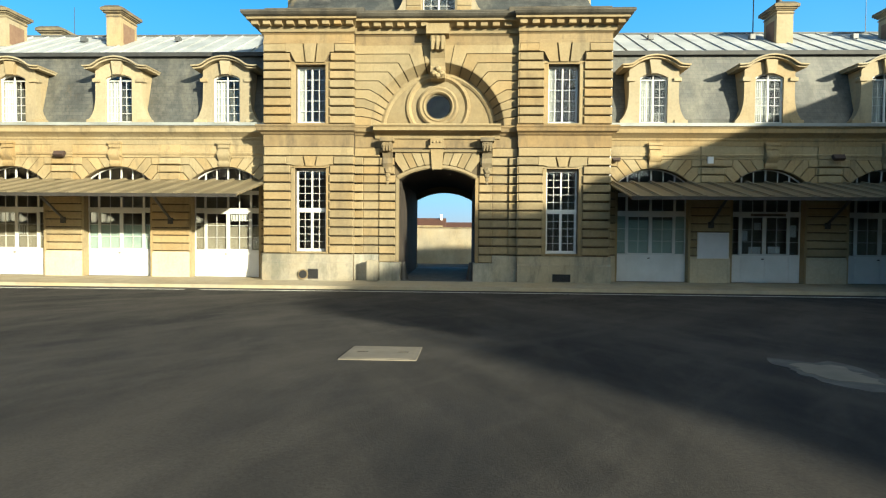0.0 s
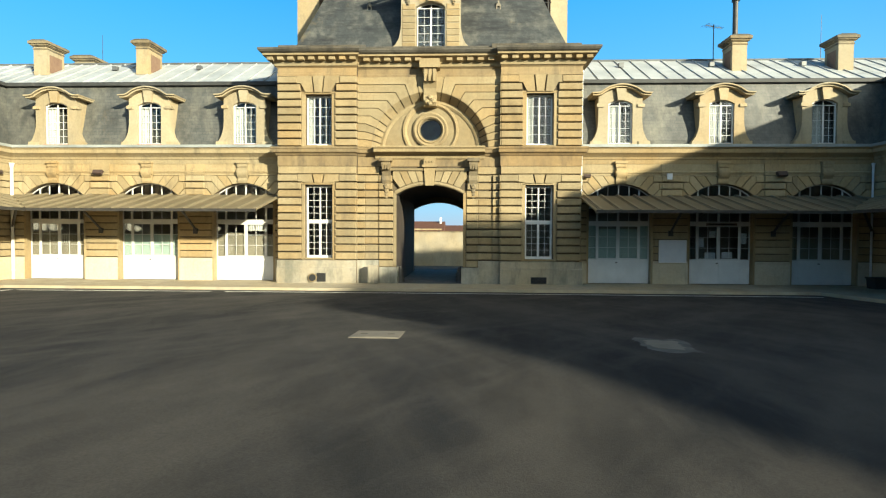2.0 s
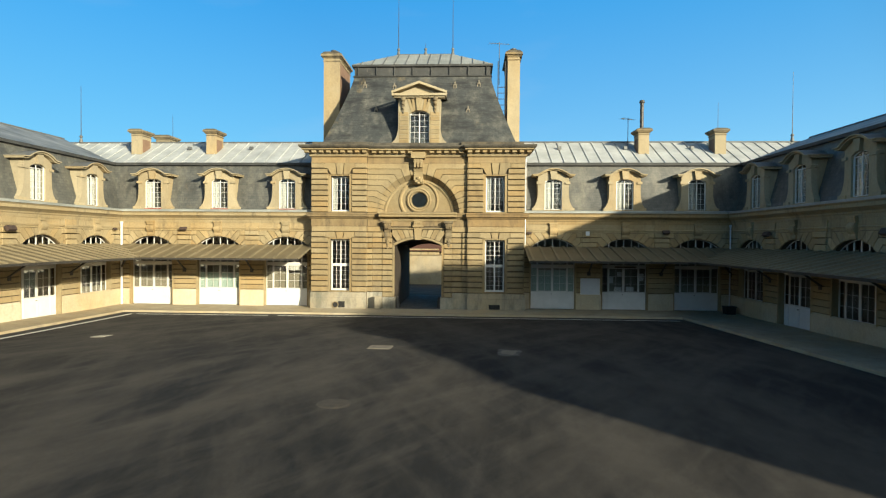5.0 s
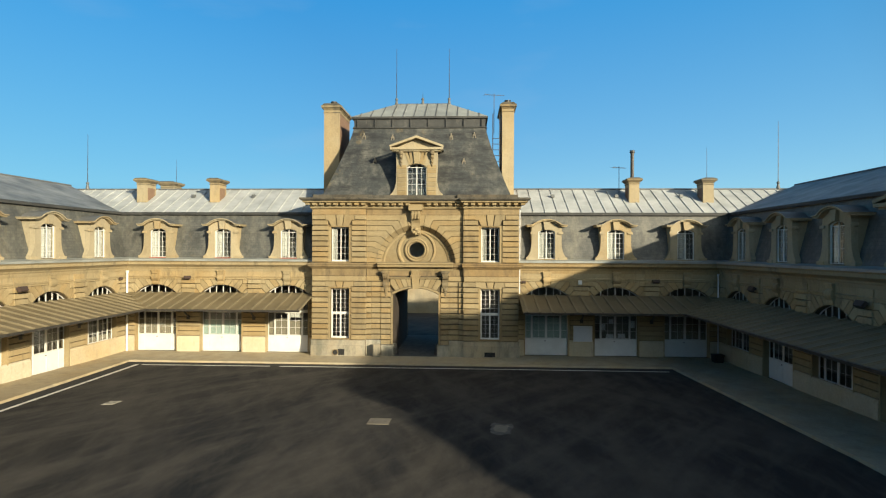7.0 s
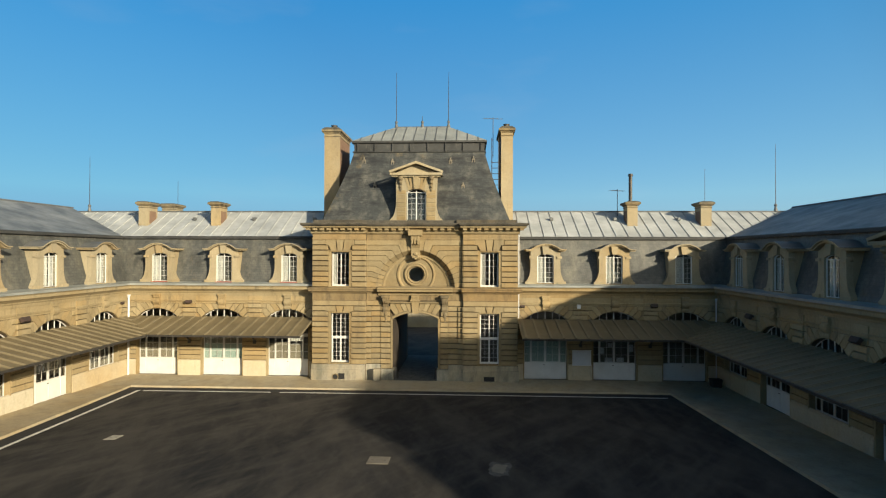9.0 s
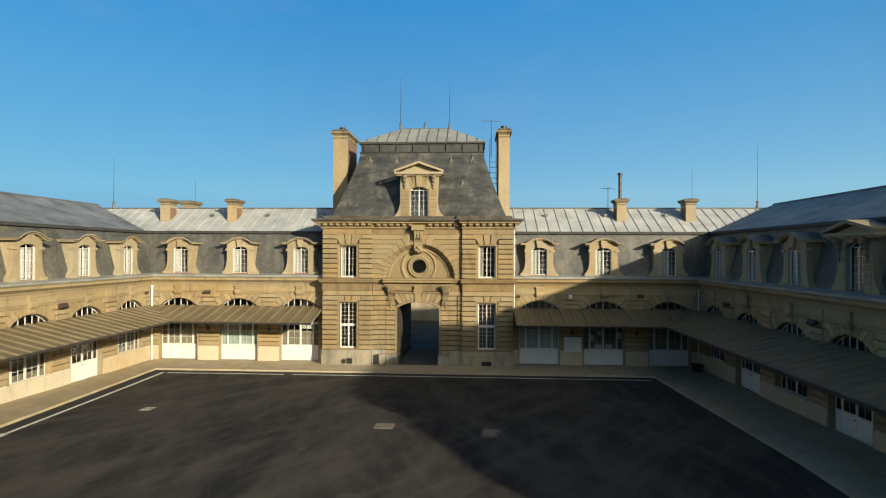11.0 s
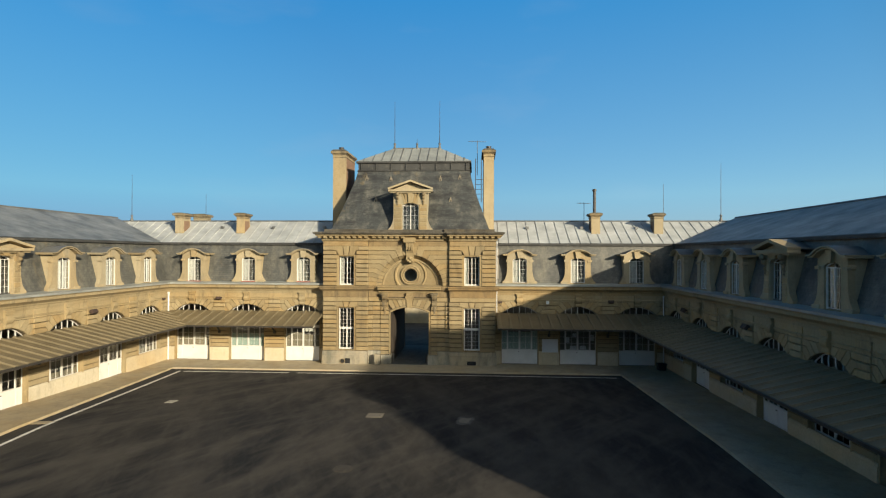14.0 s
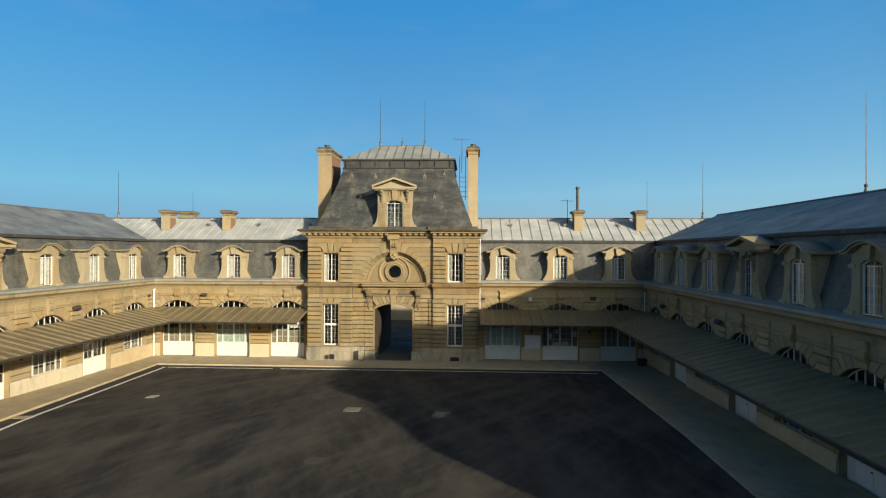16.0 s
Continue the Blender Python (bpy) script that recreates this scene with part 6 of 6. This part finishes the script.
grille(-4.98, 0.40, 0.42, 0.40, "square dark cellar grille in a stone plinth")
grille(5.12, 0.33, 0.72, 0.30, "wide dark cellar grille in a stone plinth")
pp = thing("round_vent", "round dark vent pipe in a stone plinth", "vent", pose(-5.38, -0.15, 0.38))
bm = tube(bmesh.new(), (0, 0, 0), (0, -0.08, 0), 0.21, None, 18)
part("sleeve", bm, WEATHERED, pp)
part("mouth", tube(bmesh.new(), (0, -0.078, 0), (0, -0.09, 0), 0.165, None, 18), DARK, pp)

bo = thing("guard_stone", "squat square limestone guard post beside the gate", "guard stone", Matrix.Translation((-2.52, REC - 0.55, KERB)))
bm = box(bmesh.new(), -0.24, 0.24, -0.17, 0.17, 0, 0.86)
bmesh.ops.bevel(bm, geom=list(bm.edges), offset=0.035, segments=2, affect="EDGES")
part("post", bm, PLINTH, bo)
for s in (-1, 1):                       # guard stones at the foot of the gate jambs
    gs = thing("guard_stone", "dark rounded guard stone at the gate jamb", "guard stone", Matrix.Translation((CX + s * 1.44, 0.75, KERB)))
    bm = tube(bmesh.new(), (0, 0, 0), (-s * 0.0, 0, 0.75), 0.22, 0.10, 12)
    part("cone", bm, IRON, gs)

# bright hooks and stains on the great slate roof
for x, z in ((-4.05, 15.65), (-1.93, 15.55), (2.36, 15.6), (4.05, 15.7), (-3.1, 13.7), (3.3, 13.65)):
    f = (z - RZ0) / (RZ1 - RZ0)
    y = RY0 + (RY1 - RY0) * (1 - (1 - f) ** 1.18)
    k = thing("roof_hook", "small pale metal ladder hook on slates", "roof hook", pose(x, y - 0.02, z), "hooks on the slate roof")
    bm = bmesh.new()
    for dx in (-0.09, 0.09):
        box(bm, dx - 0.03, dx + 0.03, -0.05, 0.04, -0.30, 0.1)
    box(bm, -0.09, 0.09, -0.06, 0.04, 0.02, 0.14), box(bm, -0.04, 0.04, -0.07, 0.04, 0.12, 0.28)
    part("hook", bm, PATCH, k)

# aerials
def aerial(x, y, z, h, boom, turn, label):
    a = thing("tv_aerial", label, "aerial", pose(x, y, z, 0, 0, turn))
    part("mast", tube(bmesh.new(), (0, 0, 0), (0, 0, h), 0.025, None, 6), IRON, a)
    part("boom", tube(bmesh.new(), (-boom / 2, 0, h - 0.1), (boom / 2, 0, h - 0.1), 0.018, None, 6), LEAD, a)
    for k in range(8):
        xx = -boom / 2 + boom * k / 7
        part("element", tube(bmesh.new(), (xx, -0.3 + 0.02 * k, h - 0.1), (xx, 0.3 - 0.02 * k, h - 0.1), 0.009, None, 5), LEAD, a)


aerial(5.55, 4.8, 16.2, 3.1, 1.5, 12, "thin metal television aerial beside the tall chimney")
aerial(15.02, 5.0, 11.72, 2.05, 1.2, 25, "small metal television aerial on a roof chimney")
la = thing("roof_ladder", "dark iron rungs between roof and chimney", "ladder", Matrix.Translation((5.75, 3.2, 0)))
part("rail", tube(bmesh.new(), (-0.35, 0, 13.6), (-0.35, 0, 17.4), 0.03, None, 6), IRON, la)
part("rail", tube(bmesh.new(), (0.15, 0, 13.6), (0.15, 0, 17.4), 0.03, None, 6), IRON, la)
for k in range(5):
    part("rung", tube(bmesh.new(), (-0.4, 0, 13.9 + 0.42 * k), (0.3, 0, 13.9 + 0.42 * k), 0.025, None, 6), IRON, la)
rod(0.0, YM, 18.85, 0.9, 0.03)
rod(-21.68, 9.5, 10.2, 4.9), rod(23.4, 9.5, 10.2, 5.75)

# films, papers, curtains and reflection stand-ins behind door glass
def blind(x, x0, x1, z0, z1, mat, name, label):
    b_ = thing(name, label, name.replace("_", " "), pose(x, WALL_Y + 0.33, 0))
    part("sheet", folds(x0, x1, z0, z1, 0) if mat is CURTAIN else box(bmesh.new(), x0, x1, 0, 0.006, z0, z1), mat, b_)


blind(-13.78, -1.44, 1.44, 1.27, 2.36, FILM, "window_film", "pale green film on the lower door glass")
blind(9.05, -1.44, -1.02, 1.27, 2.9, FILM, "window_film", "pale green film on a side light")
blind(9.05, -0.98, 0.98, 1.27, 2.72, FILM, "window_film", "pale green blind behind the door glass")
blind(9.05, 1.02, 1.44, 1.27, 2.9, FILM, "window_film", "pale green film on a side light")
blind(-18.5, -0.2, 0.45, 1.9, 2.35, CURTAIN, "paper_notice", "pale paper notice behind door glass")
blind(-9.05, 0.1, 0.9, 2.55, 2.9, CURTAIN, "paper_notice", "pale rolled blind behind door glass")
for x, z, w, h in ((-0.82, 2.1, 0.34, 0.42), (-0.35, 1.45, 0.5, 0.36), (-0.25, 2.5, 0.3, 0.3), (1.2, 2.3, 0.3, 0.5), (0.45, 1.5, 0.5, 0.3)):
    blind(13.78, x - w / 2, x + w / 2, z - h / 2, z + h / 2, BOARD, "paper_notice", "pale paper notice behind door glass")
for y in (-1.75, -10.95, -20.15):
    b_ = thing("half_curtain", "low beige net curtain behind a window", "curtain", pose(-CORNER_X - 0.33, y, 0, 0, 0, 90))
    part("cloth", folds(-1.4, 1.4, 1.15, 1.55, 0), NET, b_)
# beige sheets added for the pale reflections on the lower door glass
for x in (-18.5, -9.05, 18.5):
    blind(x, -1.44, -0.06, 1.27, 2.45, NET, "net_curtain", "thin beige sheet standing in for pale reflections in door glass")
    blind(x, 0.06, 1.44, 1.27, 2.3, NET, "net_curtain", "thin beige sheet standing in for pale reflections in door glass")

bin_ = thing("planter", "small dark plastic planter standing in the shaded corner", "planter", pose(19.95, -0.6, KERB))
part("tub", prism(bmesh.new(), [(-0.27, 0), (0.27, 0), (0.32, 0.48), (-0.32, 0.48)], -0.27, 0.27), DARK, bin_)
part("rim", box(bmesh.new(), -0.35, 0.35, -0.30, 0.30, 0.44, 0.51), DARK, bin_)

sg = thing("door_sign", "narrow brown unlettered sign over a glazed door", "sign", pose(13.9, CORNER_Y + 0.205, 2.97))
part("plate", box(bmesh.new(), -0.72, 0.72, -0.015, 0, -0.055, 0.055), BOARD_BROWN, sg)
part("lettering_bar", box(bmesh.new(), -0.6, 0.6, -0.019, -0.014, -0.02, 0.02), DARK, sg)
